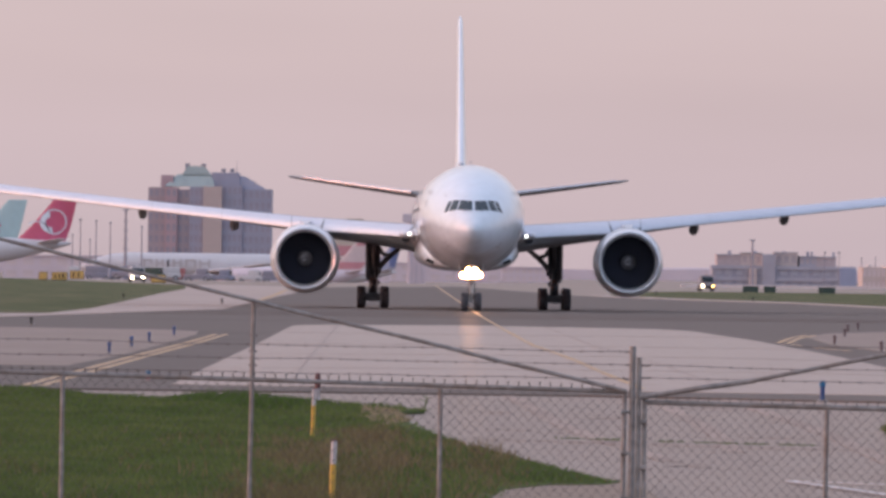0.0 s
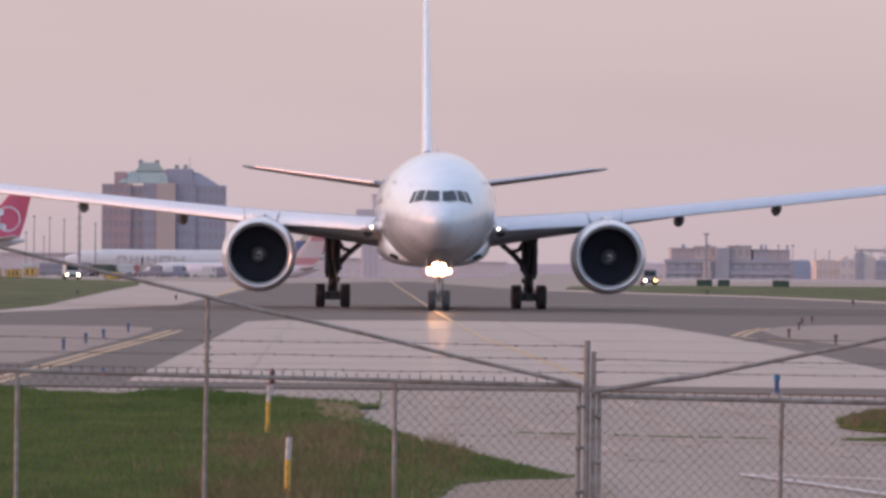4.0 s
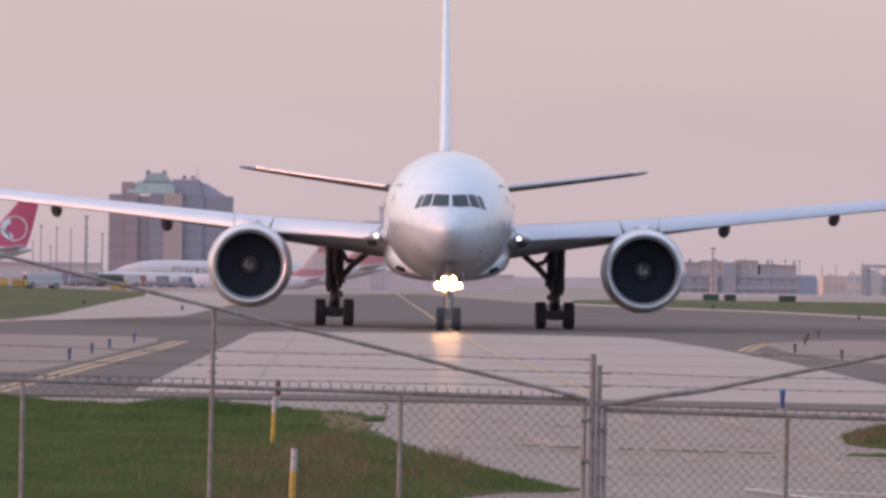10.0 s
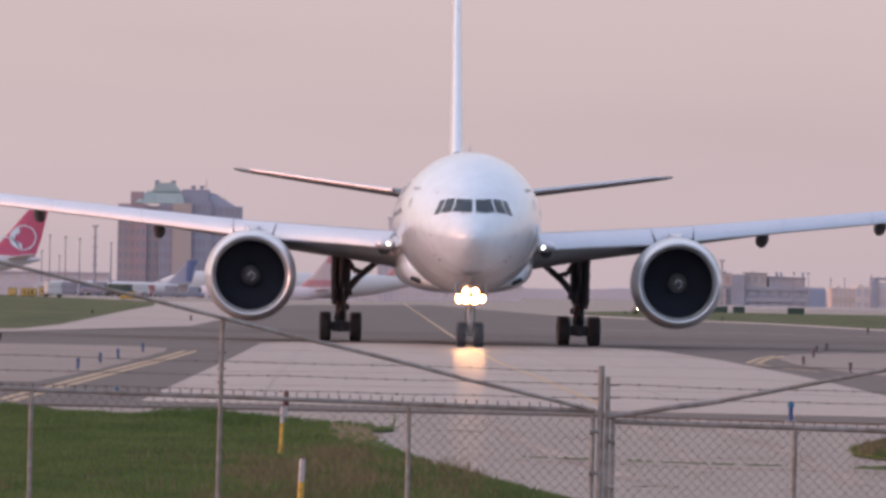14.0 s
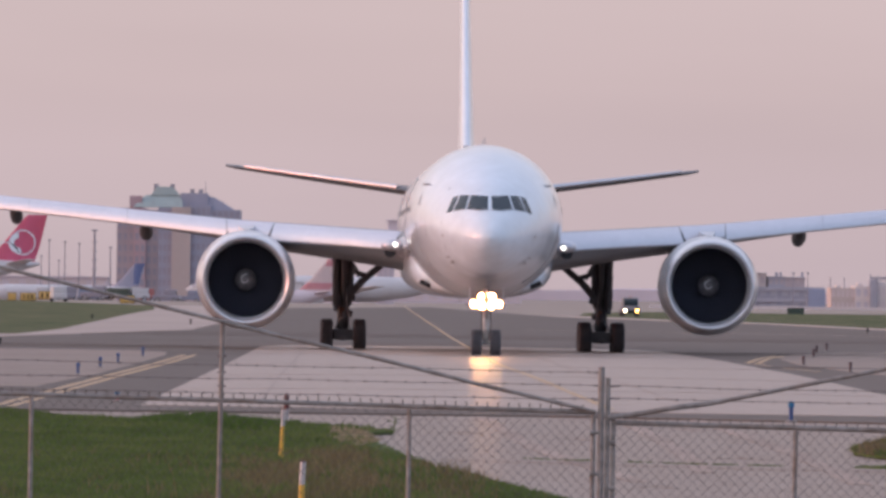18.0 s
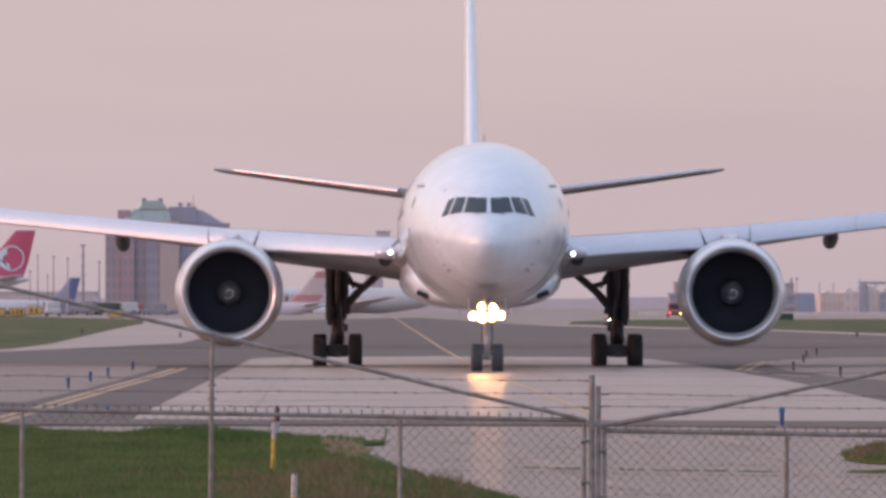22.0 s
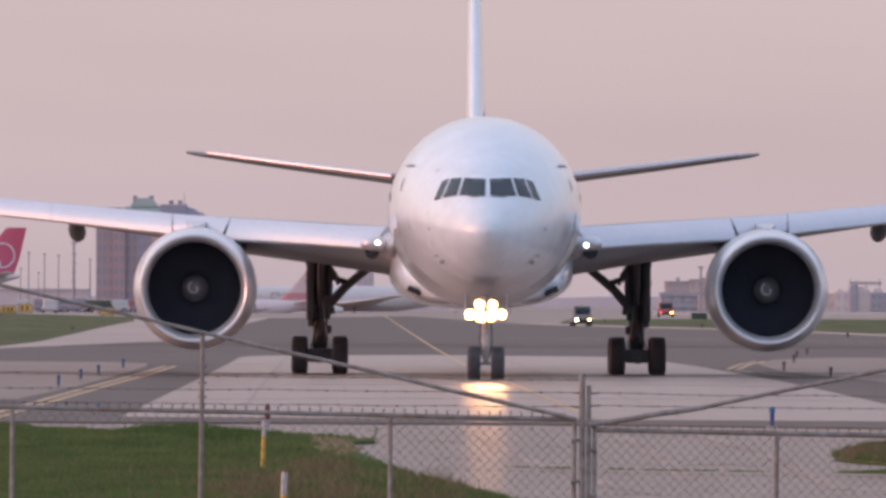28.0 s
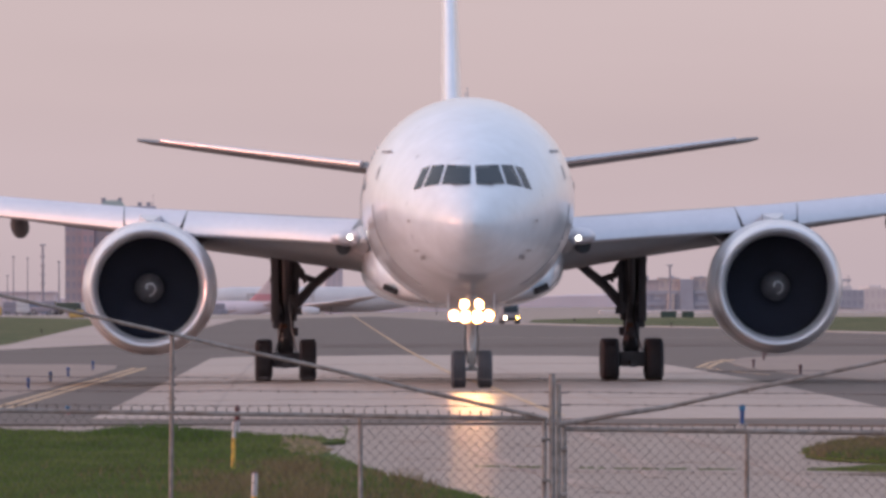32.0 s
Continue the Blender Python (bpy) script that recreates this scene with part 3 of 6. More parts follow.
blades("dry_patch", [(-4.9, 146), (-4.0, 146), (-3.9, 149.5), (-4.6, 151)], 145, 152, 900, 0.15, 0.03, M_WEED, "patch of dry straw-coloured grass", lambda x, y, e: min(1.0, e * 3), 21)
blades("grass_tuft", TUFT, 138, 194, 3500, 0.16, 0.03, M_BLADE, "short green grass blades", lambda x, y, e: 0.7, 7)
blades("dry_tuft", TUFT, 138, 194, 3500, 0.2, 0.025, M_WEED, "dry brown grass stalks", lambda x, y, e: 0.8, 8)
blades("weed_strip", [(7.1, 160.5), (8.0, 159), (14, 156), (14, 160.5), (8.2, 162)], 155, 163, 1500, 0.10, 0.03, M_BLADE, "thin strip of weeds in a pavement joint", lambda x, y, e: 0.85, 23)
blades("joint_weeds", [(0.9, 165.9), (4.6, 162.0), (7.1, 160.5), (7.1, 160.8), (4.6, 162.4), (0.9, 166.3)], 160, 167, 260, 0.045, 0.03, M_LUSH, "small weeds along a pavement joint", lambda x, y, e: 1.0 if noise.noise((x * 1.7, 3.1, 0)) > 0.05 else 0.0, 25)
stripe("pavement_joint_7", [(0.6, 166.4), (4.6, 162.2), (7.2, 160.6), (14, 158)], 0.10, -0.03, M_JOINT, "dark weedy joint in the concrete", 4)
sheet("bare_soil_2", [(2.6, 90), (2.7, 118), (2.55, 131), (1.85, 138.3), (1.25, 146.5), (0.65, 154), (0.1, 163.5), (-0.5, 163), (-0.5, 90)], 0.016, M_DIRT, "grey-brown bare dirt along the verge", curve=3)
for k, (x, y, w) in enumerate(((5.6, 171, 0.8), (1.2, 176, 0.7), (3.6, 146, 0.5), (0.9, 196, 1.0), (3.1, 190, 0.6), (5.4, 205, 1.2))):
    stripe("crack_%d" % (k + 1), [(x - w / 2, y), (x - w * 0.1, y + 0.6), (x + w / 2, y - 0.3)], 0.14, -0.03, M_JOINT, "tarred crack in the concrete", 4)
for k, pts in enumerate(([(4.3, 232), (4.62, 205), (4.75, 180), (4.6, 158)], [(5.9, 236), (6.4, 205), (6.7, 178), (6.7, 150)], [(1.4, 226), (1.9, 200), (2.3, 178), (3.4, 150)])):
    stripe("tyre_mark_%d" % (k + 1), pts, 0.34, -0.032, M_STAIN, "faint dark tyre mark on the concrete", 6)
# ---- the taxiing wide-body twin jet: origin on the ground under the main gear, nose towards -y ----
NOSE = -37.0          # the nose tip's y
# along from the nose tip, half width, half height, centre height
BODY = [(0.0, 0.04, 0.04, 4.74), (0.12, 0.34, 0.32, 4.75), (0.4, 0.66, 0.62, 4.77), (1.0, 1.10, 1.06, 4.84), (2.0, 1.64, 1.62, 4.97), (3.0, 2.04, 1.98, 5.13),
        (4.5, 2.48, 2.36, 5.32), (6.5, 2.84, 2.76, 5.42), (9.0, 3.05, 3.03, 5.44), (12.0, 3.10, 3.10, 5.45), (30.0, 3.10, 3.10, 5.45), (49.0, 3.10, 3.10, 5.45),
        (55.0, 2.80, 2.85, 5.72), (61.0, 2.10, 2.2, 6.30), (67.0, 1.20, 1.35, 6.95), (72.0, 0.30, 0.55, 7.30)]


def body_at(s):
    for p, q in zip(BODY, BODY[1:]):
        if s <= q[0]:
            k = (s - p[0]) / (q[0] - p[0])
            return [p[i] + (q[i] - p[i]) * k for i in range(1, 4)]
    return list(BODY[-1][1:])


def skin(x, z, lift=0.012):
    """The point of the nose's skin that shows at x, z from ahead, lifted a little."""
    lo, hi = 0.0, 14.0
    for _ in range(40):
        s = (lo + hi) / 2
        w, h, c = body_at(s)
        if (x / w) ** 2 + ((z - c) / h) ** 2 > 1:
            lo = s
        else:
            hi = s
    return Vector((x, NOSE + hi - lift * 2, z + (lift * 0.5 if z > 5 else -lift * 0.5)))


def nose_patch(bm, corners, nu=6, nv=4, lift=0.012, deep=0.03):
    """A thin curved plate on the nose, between four corners (x, z) as seen from ahead."""
    a, b, c, d = [Vector(p) for p in corners]
    grid = []
    for j in range(nv + 1):
        v = j / nv
        row = []
        for i in range(nu + 1):
            u = i / nu
            p = (a * (1 - u) + b * u) * (1 - v) + (d * (1 - u) + c * u) * v
            row.append(skin(p.x, p.y, lift))
        grid.append(row)
    top = [[bm.verts.new(p) for p in row] for row in grid]
    low = [[bm.verts.new(p + Vector((0, deep, 0))) for p in row] for row in grid]
    for j in range(nv):
        for i in range(nu):
            bm.faces.new((top[j][i], top[j][i + 1], top[j + 1][i + 1], top[j + 1][i]))
    rim = [(0, i) for i in range(nu)] + [(j, nu) for j in range(nv)] + [(nv, i) for i in range(nu, 0, -1)] + [(j, 0) for j in range(nv, 0, -1)]
    for (j0, i0), (j1, i1) in zip(rim, rim[1:] + rim[:1]):
        bm.faces.new((top[j0][i0], top[j1][i1], low[j1][i1], low[j0][i0]))
    bmesh.ops.recalc_face_normals(bm, faces=bm.faces[:])
    return bm


def foil(x, le, chord, z, thick, twist=0.0, n=12, vertical=False):
    """A wing section at x: leading edge at y=le, rounded in front."""
    top, low = [], []
    for i in range(n + 1):
        u = (1 - math.cos(math.pi * i / n)) / 2
        y = 5 * thick * (0.2969 * math.sqrt(u) - 0.126 * u - 0.3516 * u * u + 0.2843 * u ** 3 - 0.1015 * u ** 4)
        cam_ = 0.006 * chord * math.sin(math.pi * u)
        top.append((u * chord, y + cam_ - twist * (u - 0.3) * chord))
        low.append((u * chord, -y + cam_ - twist * (u - 0.3) * chord))
    pts = top + low[-2:0:-1]
    if vertical:
        return [Vector((b, le + a, x)) for a, b in pts]
    return [Vector((x, le + a, z + b)) for a, b in pts]


def wing_row(x):
    """leading edge, chord, height and thickness of the wing at the distance x from the middle"""
    table = [(2.2, 23.2, 14.4, 4.12, 1.75), (5.0, 25.2, 12.4, 4.46, 1.45), (9.6, 28.3, 9.4, 5.0, 0.94), (15.0, 31.8, 7.4, 5.66, 0.62), (21.0, 35.7, 5.6, 6.33, 0.44), (27.0, 39.6, 3.9, 7.02, 0.32), (30.5, 41.9, 2.6, 7.45, 0.22), (32.4, 44.2, 1.0, 7.7, 0.1)]
    for p, q in zip(table, table[1:]):
        if x <= q[0]:
            k = (x - p[0]) / (q[0] - p[0])
            return [p[i] + (q[i] - p[i]) * k for i in range(1, 5)]
    return list(table[-1][1:])


def slat(x0, x1, side, drop, n=6, top_in=0.0, low_out=0.0):
    """A drooped slat: a curved shell ahead of and below the wing's leading edge; its ends may slant."""
    bm = B()
    rings = []
    for i in range(n + 1):
        x = x0 + (x1 - x0) * i / n
        le, ch, z, th = wing_row(x)
        d = (0.30 + 0.30 * min(th, 1.0)) * drop
        up = th * 0.46 - 0.60 * d
        out = [(0.75 * d, 0.56 * d + 0.075), (0.15 * d, 0.45 * d), (-0.28 * d, 0.12 * d), (-0.5 * d, -0.22 * d), (-0.52 * d, -0.50 * d), (-0.38 * d, -0.62 * d)]
        back = [(-0.30 * d, -0.56 * d), (-0.38 * d, -0.40 * d), (-0.30 * d, -0.12 * d), (-0.06 * d, 0.14 * d), (0.3 * d, 0.34 * d), (0.75 * d, 0.5 * d + 0.06)]
        ring = []
        for a, b in out + back:
            v = (b + 0.62 * d) / (1.18 * d + 0.075)
            dx = -top_in * v if i == 0 else low_out * (1 - v) if i == n else 0.0
            ring.append(Vector((side * (x + dx), NOSE + le + a, z + b + up)))
        rings.append(ring)
    return loft(bm, rings)


def wheel(parent, x, y, r, w, name="wheel"):
    """A wheel > tyre with tread grooves, rim; its axle along x."""
    e = new(name)
    e.parent = airliner
    e.matrix_basis = pose(parent.matrix_basis.translation.x + x, parent.matrix_basis.translation.y + y, r)
    h = w / 2
    prof = [(-h * 0.72, r * 0.55), (-h * 0.95, r * 0.66), (-h, r * 0.80), (-h * 0.86, r * 0.95), (-h * 0.62, r), (-h * 0.42, r), (-h * 0.38, r * 0.975), (-h * 0.32, r), (-h * 0.08, r), (-h * 0.04, r * 0.975),
            (h * 0.04, r * 0.975), (h * 0.08, r), (h * 0.32, r), (h * 0.38, r * 0.975), (h * 0.42, r), (h * 0.62, r), (h * 0.86, r * 0.95), (h, r * 0.80), (h * 0.95, r * 0.66), (h * 0.72, r * 0.55)]
    part("tyre", lathe(B(), prof, "X", 32, close=True), M_TYRE, e)
    bm = lathe(B(), [(-h * 0.7, r * 0.56), (-h * 0.5, r * 0.5), (-h * 0.3, r * 0.2), (h * 0.3, r * 0.2), (h * 0.5, r * 0.5), (h * 0.7, r * 0.56)], "X", 20)
    for k in range(6):
        a = k * math.tau / 6
        box(bm, -h * 0.6, h * 0.6, r * 0.36 * math.cos(a) - 0.03, r * 0.36 * math.cos(a) + 0.03, r * 0.36 * math.sin(a) - 0.03, r * 0.36 * math.sin(a) + 0.03)
    part("rim", bm, M_RIM, e)
    return e


def lamp(parent, x, y, z, r, material, name="landing_lamp", hood=0.0):
    """A round lamp that looks towards -y: housing, its lit glass, and an added hood that narrows the beam."""
    g = r
    r *= 1.35 if hood else 1.0
    prof = [(-hood, r * 1.12), (-hood, r * 1.05), (0.012, r * 1.03), (0.10, r * 0.9), (0.18, 0.002), (0.2, 0.002), (0.10, r * 1.05), (0.0, r * 1.12)]
    at = parent.matrix_basis.translation
    x, y, z = x + at.x, y + at.y, z + at.z
    o = part(name, lathe(B(), prof, "Y", 24, (x, y, z), close=True), M_BEAMSHIELD, airliner, "round black lamp housing, hooded on the nose gear to narrow the beam")
    if hood:
        # this ring's own glow imitates the warm halo round the lamp
        part("reflector", lathe(B(), [(-0.004, g * 1.0), (-0.012, r), (-0.002, r), (0.006, g * 1.0)], "Y", 24, (x, y, z), close=True), M_BOWL, o, "reflector bowl whose glow stands for lamp glare")
    r = g
    part("lens", lathe(B(), [(-0.02, r * 0.1), (-0.015, r * 0.6), (0.0, r), (0.01, r)], "Y", 24, (x, y, z)), M_LAMPGLASS if hood else material, o, "lit lamp glass")
    if hood:
        part("bulb", lathe(B(), [(-0.075, 0.004), (-0.07, 0.02), (-0.055, 0.034), (-0.035, 0.034), (-0.022, 0.02)], "Y", 16, (x, y, z)), material, o, "glowing bulb")


wheels, fans = [], []
airliner = thing("airliner", "white wide-body twin-engine jet airliner taxiing with its lamps lit", "airplane")
rings = []
stations = []
for p, q in zip(BODY, BODY[1:]):
    n = 1 if p[0] > 12 and q[0] < 50 else 5
    stations += [p[0] + (q[0] - p[0]) * i / n for i in range(n)]
stations.append(BODY[-1][0])


def smooth_body(s):
    d = 0.02 + 0.09 * min(s, 8)
    rows_ = [body_at(max(0.0, s + k * d)) for k in (-1, -0.5, 0, 0.5, 1)]
    return [sum(r[i] for r in rows_) / 5 for i in range(3)] if s > 0.05 else body_at(s)


for s in stations:
    w, h, c = smooth_body(s)
    rings.append([(w * math.sin(k * math.tau / 72), NOSE + s, c + h * math.cos(k * math.tau / 72)) for k in range(72)])
fuselage = part("fuselage", loft(B(), rings), M_WHITE, airliner, "glossy white fuselage")
fuselage.matrix_basis = pose(0, 0, -0.07)

w, h, c = smooth_body(6.5)
for side in (-1, 1):
    part("panel_seam", tube(B(), [(side * (w - 0.004) * math.sin(t), NOSE + 6.5, c + (h - 0.004) * math.cos(t)) for t in [1.6 + 0.06 * k for k in range(18)]], 0.03, 6), M_SEAM, fuselage)

# cockpit windows, three on each side of the middle pillar
PANES = [((0.06, 6.47), (0.70, 6.50), (0.86, 5.95), (0.08, 5.95)), ((0.78, 6.50), (1.10, 6.49), (1.36, 5.91), (0.94, 5.95)), ((1.17, 6.48), (1.38, 6.43), (1.63, 5.82), (1.43, 5.88))]
for side in (-1, 1):
    for q in [[(x * 1.035, z - 0.075 - 0.03 * (x > 1.3)) for x, z in p] for p in PANES]:
        pane = part("cockpit_window", nose_patch(B(), [(side * x, z) for x, z in q], 6, 4, 0.016), M_GLASS, fuselage, "dark tinted cockpit window")
    part("wiper", nose_patch(B(), [(side * x, z) for x, z in ((0.12, 5.865), (0.20, 5.865), (0.62, 5.84), (0.54, 5.825))], 4, 1, 0.03, 0.02), M_DARK, fuselage)
    # probes, vanes and the door edges on the flanks
    for x, z, dx, dz in ((2.42, 6.86, 0.13, 0.03), (2.90, 4.78, 0.10, 0.05), (1.82, 4.86, 0.035, 0.035), (1.42, 3.82, 0.06, 0.06), (1.60, 4.02, 0.07, 0.025)):
        part("probe", nose_patch(B(), [(side * (x - dx), z + dz), (side * (x + dx), z + dz), (side * (x + dx), z - dz), (side * (x - dx), z - dz)], 2, 2, 0.05, 0.08), M_SEAM, fuselage)
    for x0, z0, x1, z1 in ((2.60, 6.45, 2.72, 6.1), (2.72, 6.1, 2.60, 6.0)):
        part("door_edge", nose_patch(B(), [(side * x0, z0), (side * (x0 + 0.03), z0), (side * (x1 + 0.03), z1), (side * x1, z1)], 1, 6, 0.008), M_SEAM, fuselage)
    # rows of cabin windows and doors along the flank
    first = None
    for i in range(70):
        y = NOSE + 9.5 + i * 0.56
        if i % 17 in (4, 5):
            continue
        w, h, c = body_at(y - NOSE)
        m = pose(side * w * math.sqrt(1 - ((5.85 - c) / h) ** 2), y, 5.84)
        if first is None:
            first = part("cabin_window", box(B(), -0.006, 0.006, -0.13, 0.13, -0.18, 0.18, 0.0), M_SEAM, fuselage, smooth=False)
            first.matrix_basis = m
        else:
            again("cabin_window", first, fuselage, m)
    for y in (21.0, 44.0):
        w, h, c = body_at(y)
        bm = B()
        arc = [(math.sin(t) * (w + 0.012) * side, math.cos(t) * (h + 0.012) + c) for t in [0.95 + 0.06 * k for k in range(13)]]
        for (x0, z0), (x1, z1) in zip(arc, arc[1:]):
            box(bm, min(x0, x1) - 0.004, max(x0, x1) + 0.004, NOSE + y - 0.53, NOSE + y + 0.53, min(z0, z1), max(z0, z1))
        part("cabin_door", bm, M_BELLY, fuselage, "pale grey cabin door")
# radome seam, antennas and the beacon on the crown
part("blade_antenna", loft(B(), [[(-0.02, NOSE + 13.0, 8.5), (0.02, NOSE + 13.0, 8.5), (0.02, NOSE + 13.5, 8.5), (-0.02, NOSE + 13.5, 8.5)], [(-0.01, NOSE + 13.25, 8.86), (0.01, NOSE + 13.25, 8.86), (0.01, NOSE + 13.55, 8.86), (-0.01, NOSE + 13.55, 8.86)]]), M_SEAM, fuselage)
part("blade_antenna", loft(B(), [[(-0.02, NOSE + 18.0, 8.5), (0.02, NOSE + 18.0, 8.5), (0.02, NOSE + 18.4, 8.5), (-0.02, NOSE + 18.4, 8.5)], [(-0.01, NOSE + 18.25, 8.82), (0.01, NOSE + 18.25, 8.82), (0.01, NOSE + 18.4, 8.82), (-0.01, NOSE + 18.4, 8.82)]]), M_SEAM, fuselage)
part("beacon", lathe(B(), [(8.54, 0.11), (8.62, 0.10), (8.68, 0.06), (8.70, 0.01)], "Z", 14, (0, NOSE + 30, 0)), M_BEACON, fuselage, "red beacon")
for side in (-1, 1):
    part("belly_antenna", loft(B(), [[(side * 0.9 - 0.02, NOSE + 16, 2.5), (side * 0.9 + 0.02, NOSE + 16, 2.5), (side * 0.9 + 0.02, NOSE + 16.3, 2.5), (side * 0.9 - 0.02, NOSE + 16.3, 2.5)],
                                     [(side * 0.9 - 0.01, NOSE + 16.2, 2.15), (side * 0.9 + 0.01, NOSE + 16.2, 2.15), (side * 0.9 + 0.01, NOSE + 16.35, 2.15), (side * 0.9 - 0.01, NOSE + 16.35, 2.15)]]), M_SEAM, fuselage)

# belly fairing with its two air inlets
rings = []
for s, w, zb, zt in ((18.0, 1.6, 2.42, 3.2), (19.2, 2.5, 2.36, 3.9), (21.0, 2.82, 2.34, 4.6), (23.5, 3.02, 2.30, 5.0), (27, 3.12, 2.27, 5.1), (38, 3.1, 2.27, 5.0), (43, 3.0, 2.4, 4.6), (47, 1.6, 2.6, 3.8)):
    ring = []
    for k in range(48):
        t = k * math.tau / 48
        cx, cz = math.cos(t), math.sin(t)
        ring.append((math.copysign(abs(cx) ** 0.78, cx) * w, NOSE + s, (zb + zt) / 2 + math.copysign(abs(cz) ** 0.75, cz) * (zt - zb) / 2))
    rings.append(ring)
fairing = part("belly_fairing", loft(B(), rings), M_WHITE, airliner, "white belly fairing")
for side in (-1, 1):
    bm = box(B(), -0.24, 0.24, -0.3, 0.25, -0.095, 0.095, 0.03)
    o = part("air_inlet", bm, M_DARK, fairing, "dark air inlet")
    o.matrix_basis = pose(side * 2.25, NOSE + 18.9, 2.86, 0, side * -24, 0)

# wings, slats, flap fairings
for side in (-1, 1):
    wing = part("wing", loft(B(), [foil(side * x, NOSE + r[0], r[1], r[2], r[3], 0.01) for x in (2.2, 4, 6, 8, 9.6, 12, 15, 18, 21, 24, 27, 29, 30.5, 31.6, 32.4) for r in [wing_row(x)]]), M_WING, airliner, "swept grey wing")
    wing.matrix_basis = pose(0, 0, -0.06, 0, -0.2, 0)
    part("slat", slat(3.72, 8.42, side, 1.0, 6, 0.55, 0.24), M_SLAT, wing, "drooped bare-metal slat")
    part("slat", slat(8.72, 10.40, side, 0.8, 3, 0.26, 0.0), M_SLAT, wing, "small bare-metal flap by the engine")
    for x0, x1 in ((10.44, 14.62), (14.632, 18.82), (18.832, 23.02), (23.032, 27.02), (27.032, 30.3)):
        part("slat", slat(x0, x1, side, 1.0), M_SLAT, wing, "drooped bare-metal slat")
    for x, r in ((13.9, 0.36), (19.5, 0.34)):
        le, ch, z, th = wing_row(x)
        y0 = NOSE + le + ch * 0.45
        rings = []
        for k, (u, q, dz) in enumerate(((0, 0.1, 0.0), (0.6, 0.65, -0.22), (1.6, 1.0, -0.42), (3.0, 1.0, -0.54), (4.2, 0.75, -0.58), (5.2, 0.1, -0.56))):
            rings.append([(side * x + r * 0.8 * q * math.cos(t * math.tau / 14), y0 + u, z + dz + r * 0.95 * q * math.sin(t * math.tau / 14)) for t in range(14)])
        part("flap_track_fairing", loft(B(), rings), M_STRUT, wing, "dark flap track fairing")
    for spans, dz, tw in (((3.8, 6.5, 9.3), -0.22, 0.25), ((10.8, 14, 20), 0.0, 0.06)):
        part("flap", loft(B(), [foil(side * x, NOSE + wing_row(x)[0] + wing_row(x)[1] * 0.9, wing_row(x)[1] * 0.2, wing_row(x)[2] + dz, wing_row(x)[1] * 0.02, tw) for x in spans]), M_WING, wing)
    # landing lamp in the wing root
    root = part("root_glove", loft(B(), [[(side * (3.0 + 0.5 * math.cos(t * math.tau / 20) * q), NOSE + y, 4.42 + 0.5 * q * math.sin(t * math.tau / 20)) for t in range(20)] for y, q in ((21.9, 0.1), (22.5, 0.5), (23.6, 0.85), (25.5, 1.0), (28, 1.1))]), M_BELLY, wing, "pale wing root fairing")
    part("lamp_well", lathe(B(), [(0.0, 0.23), (-0.03, 0.22), (-0.02, 0.2), (0.25, 0.18), (0.30, 0.02), (1.6, 0.02), (1.6, 0.23)], "Y", 24, (side * 3.64, NOSE + 22.5, 4.22)), M_DARK, wing, "dark round well under the lamp")
    part("root_corner", loft(B(), [[(side * (3.56 + 0.46 * q * math.cos(t * math.tau / 20)), NOSE + y, 4.50 + 0.27 * q * math.sin(t * math.tau / 20)) for t in range(20)] for y, q in ((22.12, 0.25), (22.16, 0.6), (22.3, 0.88), (22.7, 1.0), (25.0, 1.05))]), M_SLAT, wing, "rounded bright metal corner")
    lamp(root, side * 3.46, NOSE + 22.1, 4.45 if side < 0 else 4.40, 0.082, M_ROOT_LAMP, "wing_lamp")

    # engine: nacelle, lip, liner, fan, spinner with a painted spiral, pylon
    engine = new("engine")
    engine.parent = airliner
    engine["label"] = "large turbofan engine with a bright inlet lip"
    engine.matrix_basis = pose(side * 9.61, NOSE + 25.5, 2.93)
    part("cowl", lathe(B(), [(-0.78, 1.935), (-0.3, 2.0), (0.6, 2.06), (2.0, 2.07), (3.6, 1.98), (5.2, 1.72), (5.22, 1.66), (3.6, 1.8), (1.0, 1.9), (-0.6, 1.90)], "Y", 72, close=True), M_NACELLE, engine, "smooth grey cowl")
    lip = [(0.15, 1.575), (-0.35, 1.545), (-0.85, 1.565), (-1.15, 1.63), (-1.30, 1.70), (-1.35, 1.765), (-1.32, 1.825), (-1.15, 1.885), (-0.78, 1.938)]
    part("inlet_lip", lathe(B(), lip + [(-0.78, 1.92), (-1.1, 1.86), (-1.1, 1.72), (-0.6, 1.64), (0.15, 1.64)], "Y", 96, close=True), M_POLISHED, engine, "polished metal inlet lip")
    part("inlet_liner", lathe(B(), [(0.15, 1.578), (0.95, 1.63), (0.95, 1.68), (0.15, 1.68)], "Y", 72, close=True), M_LINER, engine)
    part("fan_back", lathe(B(), [(0.82, 1.62), (0.90, 1.62)], "Y", 48), M_FAN, engine)
    part("core_nozzle", lathe(B(), [(4.4, 1.2), (6.2, 0.85), (6.6, 0.5), (7.4, 0.05)], "Y", 32), M_STRUT, engine)
    fan = new("fan")
    fan.parent = airliner
    fan["label"] = "dark curved fan blades round a grey spinner"
    fan.matrix_basis = engine.matrix_basis.copy()
    for k in range(22):
        turn = pose(0, 0, 0, 0, k * 360 / 22, 0)
        if side < 0 and k == 0:
            bm = B()
            strip = []
            for i in range(7):
                r = 0.42 + 1.15 * i / 6
                for dy, da in ((0.72, -0.072), (0.79, 0.078)):
                    t = 0.10 * math.sin(i / 6 * math.pi * 1.1) + da * 1.7
